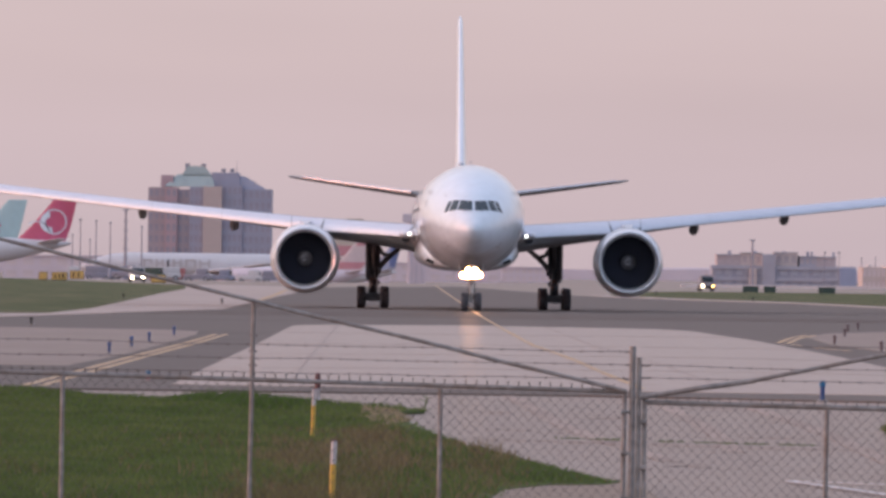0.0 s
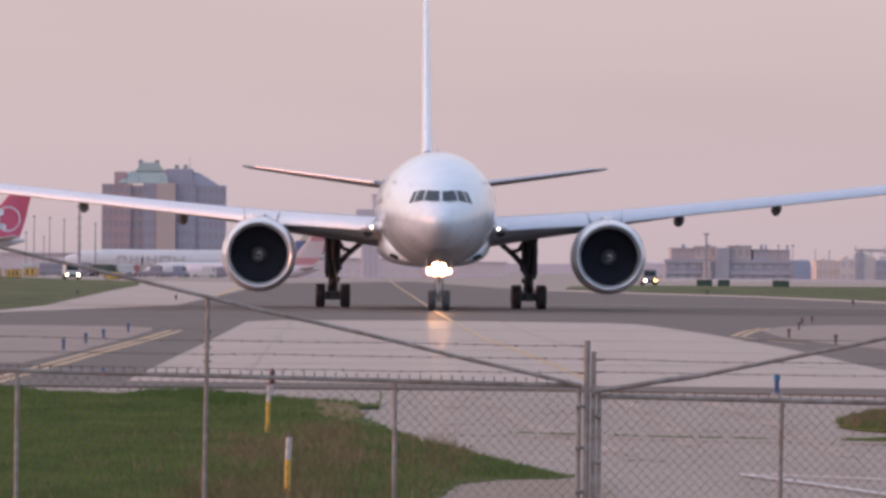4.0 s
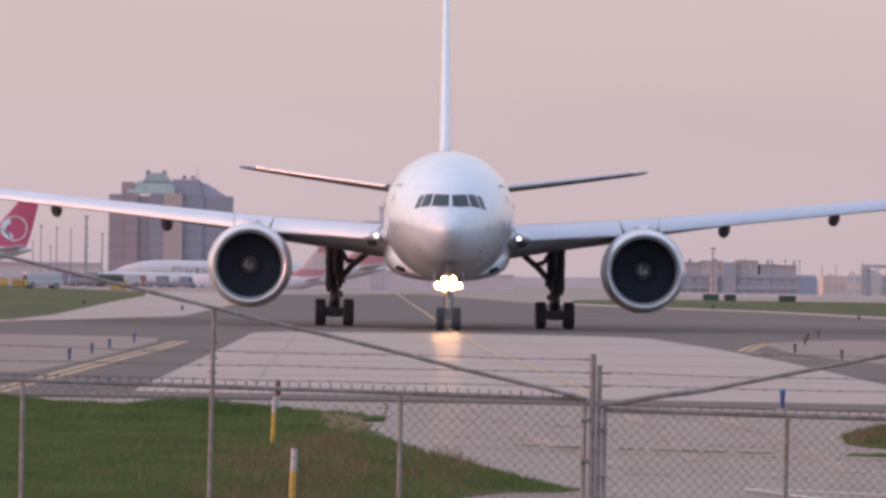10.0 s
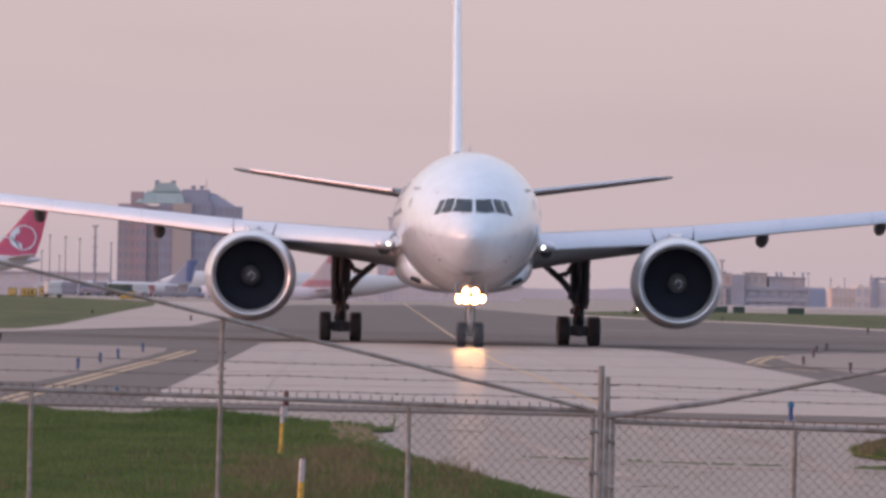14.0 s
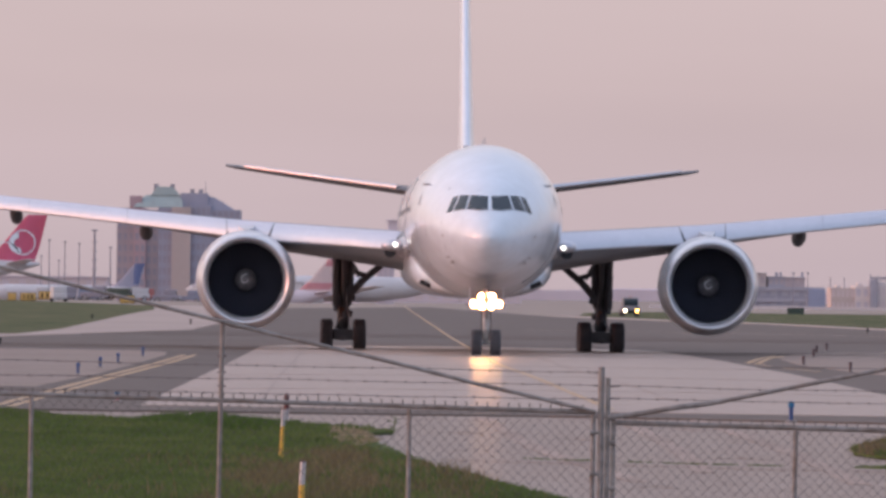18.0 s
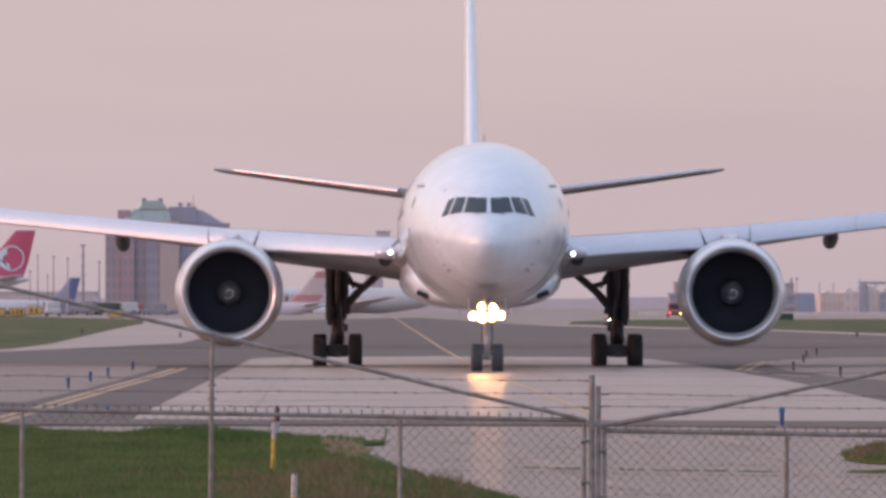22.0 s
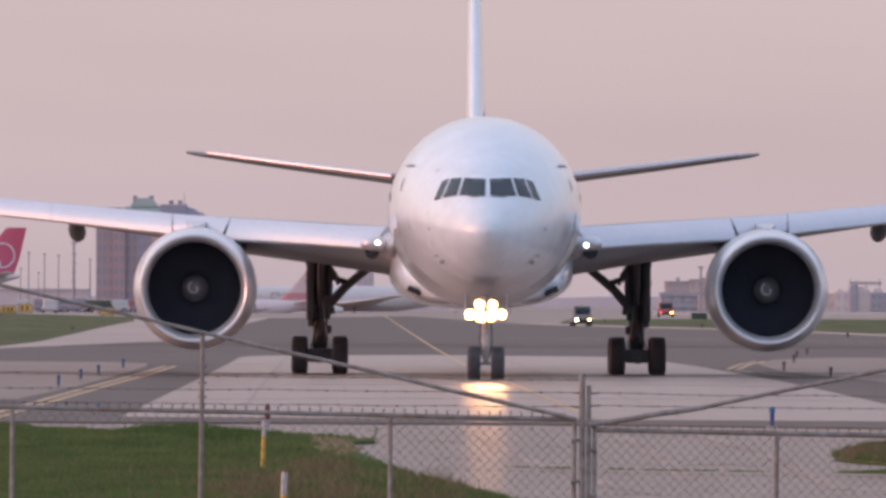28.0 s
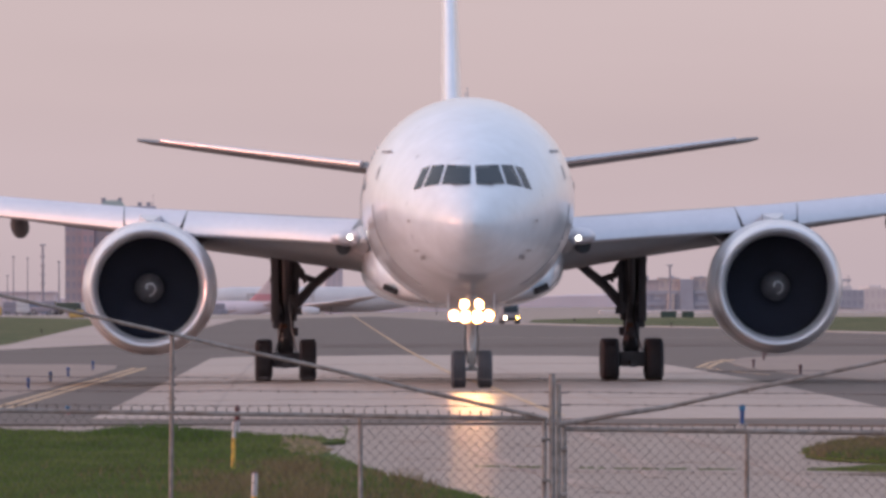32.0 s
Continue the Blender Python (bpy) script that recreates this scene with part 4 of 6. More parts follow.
                    strip.append(bm.verts.new((r * math.cos(t), dy, r * math.sin(t))))
            for i in range(6):
                bm.faces.new((strip[2 * i], strip[2 * i + 1], strip[2 * i + 3], strip[2 * i + 2]))
            bmesh.ops.solidify(bm, geom=bm.faces[:], thickness=0.02)
            blade = part("fan_blade", bm, M_FAN, fan)
        else:
            again("fan_blade", blade, fan, turn)
    part("spinner", lathe(B(), [(-0.30, 0.01), (-0.27, 0.07), (-0.12, 0.19), (0.12, 0.31), (0.42, 0.43), (0.6, 0.45)], "Y", 32), M_SPINNER, fan, "grey spinner cone")
    bm = B()
    rings = []
    for k in range(25):
        u = k / 24
        r = 0.07 + 0.17 * u
        t = -u * math.tau * 0.8
        y = -0.285 + (r - 0.05) * 1.25
        rings.append([((r + dr) * math.cos(t), y + dr * 1.2 + dy - 0.035, (r + dr) * math.sin(t)) for dr, dy in ((-0.025, 0), (0.025, 0), (0.025, 0.03), (-0.025, 0.03))])
    part("spiral", loft(bm, rings), M_SPIRAL, fan, "white painted spiral")
    fans.append(fan)
    part("pylon", loft(B(), [[(x * w, y, z0 + (z1 - z0) * k) for x, k in ((-1, 0), (1, 0), (1, 1), (-1, 1))] for y, w, z0, z1 in ((0.4, 0.10, 1.7, 2.08), (1.6, 0.30, 1.6, 2.2), (3.2, 0.36, 1.4, 2.3), (6.5, 0.3, 1.2, 2.2), (9.0, 0.1, 1.5, 2.0))]), M_NACELLE, engine)
    part("strake", loft(B(), [[(-side * 1.62, 1.0, 1.32), (-side * 1.66, 1.0, 1.36), (-side * 1.66, 2.4, 1.36), (-side * 1.62, 2.4, 1.32)], [(-side * 1.86, 1.6, 1.56), (-side * 1.88, 1.6, 1.58), (-side * 1.88, 2.4, 1.58), (-side * 1.86, 2.4, 1.56)]]), M_NACELLE, engine)

    # main landing gear: leg, side brace, drag links, door, truck with six wheels
    gear = new("main_gear")
    gear.parent = airliner
    gear["label"] = "dark steel main landing gear with six wheels"
    gear.matrix_basis = pose(side * 5.49, 0, 0)
    part("leg", tube(B(), [(0, 0, 0.7), (0, 0, 2.4), (-side * 0.03, 0, 4.6)], 0.25, 16, 0.31), M_STRUT, gear)
    part("collar", lathe(B(), [(1.05, 0.18), (1.08, 0.24), (1.5, 0.24), (1.54, 0.18)], "Z", 18), M_BRAKE, gear, "rust-brown collar")
    for dx_, dz_ in ((0.2, 0.4), (-0.24, 0.1), (0.05, 0.8)):
        part("valve_block", box(B(), dx_ - 0.14, dx_ + 0.14, -0.42, -0.2, 2.0 + dz_, 2.34 + dz_, 0.03), M_STRUT, gear)
    part("piston", tube(B(), [(0, 0, 0.6), (0, 0, 1.7)], 0.15, 16), M_RIM, gear, "bright oleo piston")
    part("brace", tube(B(), [(0, -0.1, 2.05), (-side * 0.85, -0.15, 3.0), (-side * 1.75, -0.1, 3.75)], 0.17, 12, 0.14), M_STRUT, gear)
    part("brace", tube(B(), [(-side * 0.1, -0.1, 3.55), (-side * 0.55, -0.15, 3.3), (-side * 1.02, -0.15, 3.15)], 0.11, 10), M_STRUT, gear)
    part("drag_link", tube(B(), [(0, 0.0, 1.9), (0, -1.8, 4.2)], 0.09, 8), M_STRUT, gear)
    part("torque_link", loft(B(), [[(-0.16, -0.24, 0.9), (0.16, -0.24, 0.9), (0.16, -0.16, 0.9), (-0.16, -0.16, 0.9)], [(-0.05, -0.62, 1.35), (0.05, -0.62, 1.35), (0.05, -0.54, 1.35), (-0.05, -0.54, 1.35)], [(-0.14, -0.26, 1.85), (0.14, -0.26, 1.85), (0.14, -0.18, 1.85), (-0.14, -0.18, 1.85)]]), M_STRUT, gear)
    part("leg_door", box(B(), side * 0.34 - 0.13, side * 0.34 + 0.13, -0.6, 0.75, 1.85, 4.45, 0.06), M_STRUT, gear, "grey gear door")
    part("hose", tube(B(), [(-side * 0.24, -0.2, 4.0), (-side * 0.28, -0.26, 3.0), (-side * 0.22, -0.3, 1.6)], 0.025, 6), M_BLACK, gear)
    part("brake", lathe(B(), [(-0.36, 0.14), (-0.30, 0.24), (0.30, 0.24), (0.36, 0.14)], "X", 20, (0, -1.47, 0.66)), M_STRUT, gear)
    part("actuator", tube(B(), [(-side * 0.26, -0.2, 1.9), (-side * 0.34, -0.24, 3.0), (-side * 0.3, -0.1, 4.3)], 0.10, 10), M_STRUT, gear)
    for y in (-1.47, 0.0, 1.47):
        part("brake_unit", box(B(), -0.42, 0.42, y - 0.24, y + 0.24, 0.42, 0.90, 0.08), M_STRUT, gear)
    # lugs, pipes and small gear fitted about the leg
    for k, (x, z, w_, h_) in enumerate(((-0.40, 3.9, 0.10, 0.16), (-0.42, 3.2, 0.08, 0.1), (0.40, 3.5, 0.08, 0.2), (0.42, 2.2, 0.09, 0.12), (-0.36, 2.45, 0.1, 0.16), (-0.33, 1.75, 0.09, 0.1), (0.32, 1.55, 0.08, 0.14))):
        part("lug", box(B(), -side * x - w_, -side * x + w_, -0.3, 0.05, z - h_, z + h_, 0.03), M_STRUT, gear)
    part("pipe", tube(B(), [(side * 0.12, -0.36, 4.3), (side * 0.16, -0.42, 3.1), (side * 0.05, -0.4, 2.0), (side * 0.2, -0.5, 1.3), (side * 0.3, -0.9, 0.95)], 0.03, 6), M_BLACK, gear)
    part("pipe", tube(B(), [(-side * 0.1, -0.34, 4.2), (-side * 0.06, -0.44, 2.8), (-side * 0.2, -0.5, 1.6), (-side * 0.36, -1.1, 0.9)], 0.025, 6), M_RIM, gear, "bare steel pipe")
    part("bracket", box(B(), -0.22, 0.22, -0.34, 0.2, 1.50, 1.86, 0.06), M_STRUT, gear)
    part("seal", box(B(), -0.17, 0.05, -0.40, -0.30, 1.52, 1.80, 0.04), M_BRAKE, gear, "rust-brown seal cover")
    part("hinge_link", tube(B(), [(-side * 0.2, -0.2, 3.9), (-side * 0.55, -0.3, 3.45), (-side * 0.62, -0.25, 3.1)], 0.06, 8), M_STRUT, gear)
    part("tow_lug", box(B(), -0.12, 0.12, -2.0, -1.6, 0.40, 0.62, 0.04), M_STRUT, gear)
    part("truck_beam", box(B(), -0.15, 0.15, -1.6, 1.6, 0.52, 0.82, 0.05), M_STRUT, gear)
    for y in (-1.47, 0.0, 1.47):
        part("axle", tube(B(), [(-0.9, y, 0.665), (0.9, y, 0.665)], 0.07, 10), M_STRUT, gear)
        for x in (-0.70, 0.70):
            wheels.append((wheel(gear, x, y, 0.66, 0.54), 0.66))
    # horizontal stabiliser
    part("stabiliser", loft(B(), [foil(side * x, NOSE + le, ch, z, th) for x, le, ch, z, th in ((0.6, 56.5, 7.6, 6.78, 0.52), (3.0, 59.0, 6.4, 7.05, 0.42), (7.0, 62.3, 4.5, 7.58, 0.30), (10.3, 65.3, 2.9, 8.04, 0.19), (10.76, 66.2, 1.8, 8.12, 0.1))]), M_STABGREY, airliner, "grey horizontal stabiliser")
    part("stabiliser_edge", tube(B(), [(side * x, NOSE + le + 0.06, z + 0.09) for x, le, z in ((3.0, 59.0, 7.05), (5.0, 60.65, 7.315), (7.0, 62.3, 7.58), (8.5, 63.66, 7.79), (9.9, 64.93, 7.985))], 0.13, 16, 0.07), M_STAB, airliner, "polished stabiliser leading edge")
# fin
part("fin", loft(B(), [foil(z, NOSE + le, ch, 0, th, vertical=True) for z, le, ch, th in ((7.6, 53.0, 12.5, 0.78), (8.7, 55.6, 10.4, 0.74), (12.0, 59.6, 8.2, 0.59), (16.0, 64.4, 5.6, 0.44), (18.0, 66.8, 4.4, 0.34), (18.45, 67.9, 3.2, 0.2))]), M_WHITE, airliner, "tall white tail fin")
part("fin_edge", tube(B(), [(0, NOSE + le + 0.05, z) for z, le in ((8.9, 55.84), (12.0, 59.6), (14.0, 62.0), (16.0, 64.4), (17.9, 66.68))], 0.2, 16, 0.09), M_POLISHED, airliner, "polished fin leading edge")

# nose gear with its lamps
nose_gear = new("nose_gear")
nose_gear.parent = airliner
nose_gear["label"] = "nose landing gear with two wheels and lit lamps"
nose_gear.matrix_basis = pose(0, NOSE + 5.9, 0)
part("leg", tube(B(), [(0, 0, 0.55), (0, 0.02, 1.5), (0, 0.1, 3.2)], 0.09, 14, 0.17), M_STRUT_WHITE, nose_gear)
part("axle", tube(B(), [(-0.5, 0, 0.545), (0.5, 0, 0.545)], 0.06, 10), M_STRUT_WHITE, nose_gear)
part("torque_link", loft(B(), [[(-0.12, -0.1, 0.7), (0.12, -0.1, 0.7), (0.12, -0.04, 0.7), (-0.12, -0.04, 0.7)], [(-0.04, -0.36, 1.1), (0.04, -0.36, 1.1), (0.04, -0.3, 1.1), (-0.04, -0.3, 1.1)], [(-0.1, -0.14, 1.5), (0.1, -0.14, 1.5), (0.1, -0.08, 1.5), (-0.1, -0.08, 1.5)]]), M_STRUT_WHITE, nose_gear)
part("drag_brace", tube(B(), [(0, 0.05, 1.7), (0, 1.6, 2.9)], 0.07, 8), M_STRUT_WHITE, nose_gear)
part("hose", tube(B(), [(0.14, -0.1, 2.0), (0.2, -0.16, 1.3), (0.1, -0.12, 0.7)], 0.018, 6), M_BLACK, nose_gear)
part("hose", tube(B(), [(-0.14, -0.1, 2.0), (-0.2, -0.16, 1.3), (-0.1, -0.12, 0.7)], 0.018, 6), M_BLACK, nose_gear)
for side in (-1, 1):
    wheels.append((wheel(nose_gear, side * 0.38, 0, 0.545, 0.42), 0.545))
    part("gear_door", box(B(), side * 0.66 - 0.02, side * 0.66 + 0.02, 0.3, 2.2, 1.9, 2.75, 0.015), M_WHITE, nose_gear, "white gear door")
    part("lamp_bracket", box(B(), min(0, side * 0.5), max(0, side * 0.5), -0.12, -0.04, 1.98, 2.08, 0.02), M_BEAMSHIELD, nose_gear)
    # hoods over a metre long are added to hold light off the nose
    lamp(nose_gear, side * 0.21, -0.75, 2.40, 0.105, M_LAMP, "taxi_lamp", 1.1)
    lamp(nose_gear, side * 0.18, -0.34, 2.04, 0.135, M_LAMP, hood=1.1)
    lamp(nose_gear, side * 0.50, -0.30, 2.09, 0.115, M_LAMP, hood=1.1)
# ---- chain-link double gate, 71 m ahead; two leaves meet at x = 1.35 ----
FY = 71.0


def rail_z(x):
    return 2.008 - 0.0186 * x if x < 1.36 else 1.935 - 0.016 * x


def bar(name, parent, p0, p1, r, material=M_GALV, n=10, label="", wob=0.0):
    pts = [Vector(p0).lerp(Vector(p1), k / 6) for k in range(7)]
    for k in range(1, 6):
        pts[k] += Vector((0, 0, wob * math.sin(k * 1.9 + p0[0])))
    return part(name, tube(B(), pts, r, n), material, parent, label)


def chain_link(x0, x1, z0, step=0.074):
    """Zigzag wires hooked into each other, and their twisted ends above the rail."""
    verts, faces = [], []

    def seg(a, b, r=0.0013):
        n = len(verts)
        d = (Vector(b) - Vector(a)).normalized()
        s = Vector((d.z, 0, -d.x)) * r
        for p in (a, b):
            p = Vector(p)
            verts.extend([tuple(p + s), tuple(p + Vector((0, -r, 0))), tuple(p - s), tuple(p + Vector((0, r, 0)))])
        for k in range(4):
            j = (k + 1) % 4
            faces.append((n + k, n + j, n + 4 + j, n + 4 + k))

    half = step / 2
    k = 0
    x = x0
    while x < x1 - 0.01:
        z, i = rail_z(x) + 0.0, 0
        top = z
        while z > z0:
            a = (x + (half if i % 2 else 0), FY + (0.004 if i % 2 else -0.004), z)
            b = (x + (0 if i % 2 else half), FY + (-0.004 if i % 2 else 0.004), z - half)
            seg(a, b)
            # the mirrored wire
            seg((2 * x + half * 2 - a[0], a[1], a[2]), (2 * x + half * 2 - b[0], b[1], b[2]))
            z -= half
            i += 1
        for dx in (-0.006, 0.006):
            seg((x + dx, FY - 0.012, top), (x - dx, FY - 0.012, top + 0.046), 0.0022)
        x += step
    me = bpy.data.meshes.new("chain_link")
    me.from_pydata(verts, [], faces)
    me.materials.append(M_WIRE)
    return me


def barbed(name, parent, x0, x1, z0, z1, sag, seed):
    rng = random.Random(seed)
    bm = B()
    n = 24
    pts = [(x0 + (x1 - x0) * k / n, FY, z0 + (z1 - z0) * k / n - sag * math.sin(math.pi * k / n) + rng.gauss(0, 0.003)) for k in range(n + 1)]
    tube(bm, pts, 0.0026, 5)
    x = x0 + 0.07
    while x < x1:
        k = (x - x0) / (x1 - x0) * n
        i = int(k)
        z = pts[i][2] + (pts[min(i + 1, n)][2] - pts[i][2]) * (k - i)
        for s in (-1, 1):
            tube(bm, [(x - 0.008, FY - 0.004 * s, z + 0.009 * s), (x + 0.008, FY + 0.004 * s, z - 0.009 * s)], 0.0018, 4)
        tube(bm, [(x - 0.008, FY, z), (x + 0.008, FY, z)], 0.0030, 5)
        x += 0.138 + rng.gauss(0, 0.006)
    part(name, bm, M_RUST, parent, "rusty barbed wire strand")


leaf = thing("gate_leaf", "galvanised chain-link gate leaf topped with barbed wire", "gate", "gate leaves")
posts = [-9.3, -7.97, -6.64, -5.31, -3.98, -2.65, -1.325, -0.005]
for x in posts:
    top = 2.585 if abs(x + 1.325) < 0.01 else rail_z(x) + 0.01
    lean = 0.018 if abs(x + 1.325) < 0.01 else 0.004
    bar("upright", leaf, (x - lean * 1.2, FY, 0.06), (x + lean * 0.4, FY, top), 0.016)
bar("end_post", leaf, (1.335, FY, 0.0), (1.338, FY, 2.30), 0.0225, label="thick galvanised end post")
bar("end_post", leaf, (1.272, FY, 0.06), (1.285, FY, 2.0), 0.0165)
for z in (0.4, 0.85, 1.24, 1.55, 1.84):
    bar("clamp", leaf, (1.262, FY, z), (1.35, FY, z), 0.012)
    bar("clamp", leaf, (1.262, FY - 0.02, z), (1.292, FY - 0.02, z), 0.02)
part("top_rail", tube(B(), [(x, FY, rail_z(x)) for x in [-9.3 + 10.6 * k / 24 for k in range(25)]], 0.0175, 10), M_GALV, leaf)
bar("bottom_rail", leaf, (-9.3, FY, 0.1), (1.33, FY, 0.08), 0.0205)
bar("stay", leaf, (1.30, FY - 0.03, 1.985), (-1.325, FY - 0.03, 2.585), 0.0152, label="slanting stay pipe", wob=0.004)
bar("stay", leaf, (-1.325, FY - 0.03, 2.585), (-3.3, FY - 0.03, 3.04), 0.0138, label="slanting stay pipe")
bar("stay", leaf, (-3.3, FY - 0.03, 3.04), (-9.3, FY - 0.03, 4.42), 0.0138, label="slanting stay pipe")
for z0, z1, s in ((2.345, 2.263, 4), (2.232, 2.172, 5), (2.135, 2.072, 6)):
    barbed("barbed_wire", leaf, -9.3, 1.33, z0 + 0.02, z1, 0.012, s)
    for x in (-1.32, 1.31):
        bar("wire_clip", leaf, (x - 0.03, FY, (z0 if x < 0 else z1) - 0.002), (x + 0.03, FY, (z0 if x < 0 else z1) - 0.002), 0.007, M_RUST, 6)
o = new("chain_link", chain_link(-9.3, 1.27, 0.1))
o.parent = leaf
o["label"], o["kind"] = "grey chain-link mesh", "stuff"

leaf2 = thing("gate_leaf", "galvanised chain-link gate leaf hung a little lower", "gate", "gate leaves")
bar("end_post", leaf2, (1.378, FY, 0.0), (1.385, FY, 2.222), 0.017, label="galvanised end post")
bar("end_post", leaf2, (1.418, FY, 0.06), (1.425, FY, 1.93), 0.0165)
for z in (0.3, 0.75, 1.2, 1.45, 1.77):
    bar("clamp", leaf2, (1.37, FY, z), (1.44, FY, z), 0.012)
    bar("clamp", leaf2, (1.405, FY - 0.02, z), (1.44, FY - 0.02, z), 0.02)
for x in (2.70, 4.03, 5.36, 6.69, 8.02):
    bar("upright", leaf2, (x - 0.012, FY, 0.06), (x + 0.002, FY, rail_z(x) + 0.01), 0.0165)
part("top_rail", tube(B(), [(x, FY, rail_z(x)) for x in [1.42 + 8.0 * k / 20 for k in range(21)]], 0.0195, 10), M_GALV, leaf2)
bar("bottom_rail", leaf2, (1.42, FY, 0.1), (9.4, FY, 0.1), 0.0205)
bar("stay", leaf2, (1.39, FY - 0.03, 1.945), (2.2, FY - 0.03, 2.075), 0.020, label="slanting stay pipe", wob=0.003)
bar("stay", leaf2, (2.2, FY - 0.03, 2.075), (3.2, FY - 0.03, 2.285), 0.0158, label="slanting stay pipe")
bar("stay", leaf2, (3.2, FY - 0.03, 2.285), (9.4, FY - 0.03, 3.6), 0.015, label="slanting stay pipe")
for z0, z1, s in ((2.168, 2.13, 14), (2.082, 2.04, 15)):
    barbed("barbed_wire", leaf2, 1.39, 9.4, z0, z1, 0.01, s)
    bar("wire_clip", leaf2, (1.38, FY, z0 - 0.002), (1.45, FY, z0 - 0.002), 0.007, M_RUST, 6)
o = new("chain_link", chain_link(1.43, 9.4, 0.1))
o.parent = leaf2
o["label"], o["kind"] = "grey chain-link mesh", "stuff"


# ---- stakes and taxiway edge lights ----
def stake(x, y, top, r, cap):
    t = thing("marker_stake", "yellow marker stake with a %s top in grass" % ("dark red and white" if cap else "white banded"), "stake", "marker stakes", pose(x, y, 0.0))
    h = top
    a, b = (h - 0.52, h - 0.24) if cap else (h - 0.26, h)
    part("post", tube(B(), [(-0.02, 0, 0), (-0.006, 0, a)], r, 12), M_POLE_Y, t)
    part("band", tube(B(), [(-0.006, 0, a), (0.004, 0, b)], r * 0.98, 12), M_POLE_W, t, "white reflective band")
    if cap:
        part("cap", lathe(B(), [(b, r * 0.95), (b + 0.01, r * 1.4), (h - 0.05, r * 1.4), (h - 0.01, r * 0.8), (h, r * 0.2)], "Z", 12, (0.006, 0, 0)), M_DARKRED, t, "dark red cap")
    else:
        part("cap", lathe(B(), [(b, r), (b + 0.012, r * 0.9), (b + 0.02, r * 0.3)], "Z", 12, (0.004, 0, 0)), M_DARKRED, t)
    return t


stake(-2.0, 160.0, 0.83, 0.034, False)
stake(-1.207, 115.0, 0.82, 0.036, False)
t = thing("edge_marker", "white edge marker with a dark red top behind tall grass", "marker", m=pose(-2.44, 200.5, 0.0))
part("post", tube(B(), [(0, 0, -0.04), (0, 0, 0.34)], 0.042, 12), M_POLE_W, t)
part("cap", lathe(B(), [(0.33, 0.042), (0.34, 0.056), (0.56, 0.056), (0.62, 0.04), (0.65, 0.01)], "Z", 14), M_DARKRED, t, "dark red cap")
# a lone weed at the tip of the verge
t = thing("weed_plant", "thin dark green weed standing on the concrete edge", "plant", m=pose(-0.30, 193.8, 0.0))
part("stem", tube(B(), [(0, 0, 0), (0.01, 0, 0.15), (0.03, 0, 0.30)], 0.014, 6, 0.008), M_LUSH, t)
for k in range(7):
    a = k * 2.4
    z = 0.03 + 0.038 * k
    part("leaf", loft(B(), [[(math.cos(a) * q - w_ * math.sin(a), math.sin(a) * q + w_ * math.cos(a), z + q * 0.4 + h_) for w_, h_ in ((-b_, 0), (0, 0.006), (b_, 0), (0, -0.006))] for q, b_ in ((0.0, 0.006), (0.05, 0.02), (0.12, 0.004))]), M_LUSH, t)


def edge_light(x, y, h, r, lens, sleeve, label):
    t = thing("edge_light", label, "light", "taxiway edge lights", pose(x, y, 0.0))
    part("base", lathe(B(), [(0, r * 2.2), (0.03, r * 2.0), (0.05, r * 0.8)], "Z", 14), M_YEL if lens is M_REDLAMP else M_GALV, t)
    part("stem", lathe(B(), [(0.04, r * 0.8), (h * 0.72, r * 0.85)], "Z", 12), sleeve, t)
    part("lens", lathe(B(), [(h * 0.72, r * 1.15), (h * 0.76, r * 1.2), (h * 0.95, r * 1.05), (h, r * 0.4)], "Z", 14), lens, t, "coloured lens cap")


for x, y in ((-9.82, 299.7), (-9.88, 323.2), (-9.84, 341.2), (-9.82, 372.0)):
    edge_light(x, y, 0.36, 0.05, M_BLUESTK, M_BLUESTK, "slim dark blue taxiway edge marker on the concrete")
for x, y in ((14.35, 370.6), (14.9, 343.8), (16.4, 413.0), (17.6, 440), (18.76, 457.7), (17.2, 300)):
    edge_light(x, y, 0.36, 0.055, M_STUB, M_STUB, "slim brown taxiway edge marker on the concrete")
edge_light(8.07, 214.8, 0.46, 0.06, M_BLUECAP, M_BLUESTK, "bright blue taxiway edge marker by the verge")
edge_light(-6.8, 235.5, 0.24, 0.05, M_BLUECAP, M_RED, "small taxiway light with a blue lens and red stem")
for x, y in ((-13.9, 640), (-22, 700), (-17, 420), (19.6, 930), (24.5, 800), (28.8, 640), (33, 600), (37, 560)):
    edge_light(x, y, 0.34, 0.06, M_BLACK, M_BLACK, "small dark taxiway edge light")
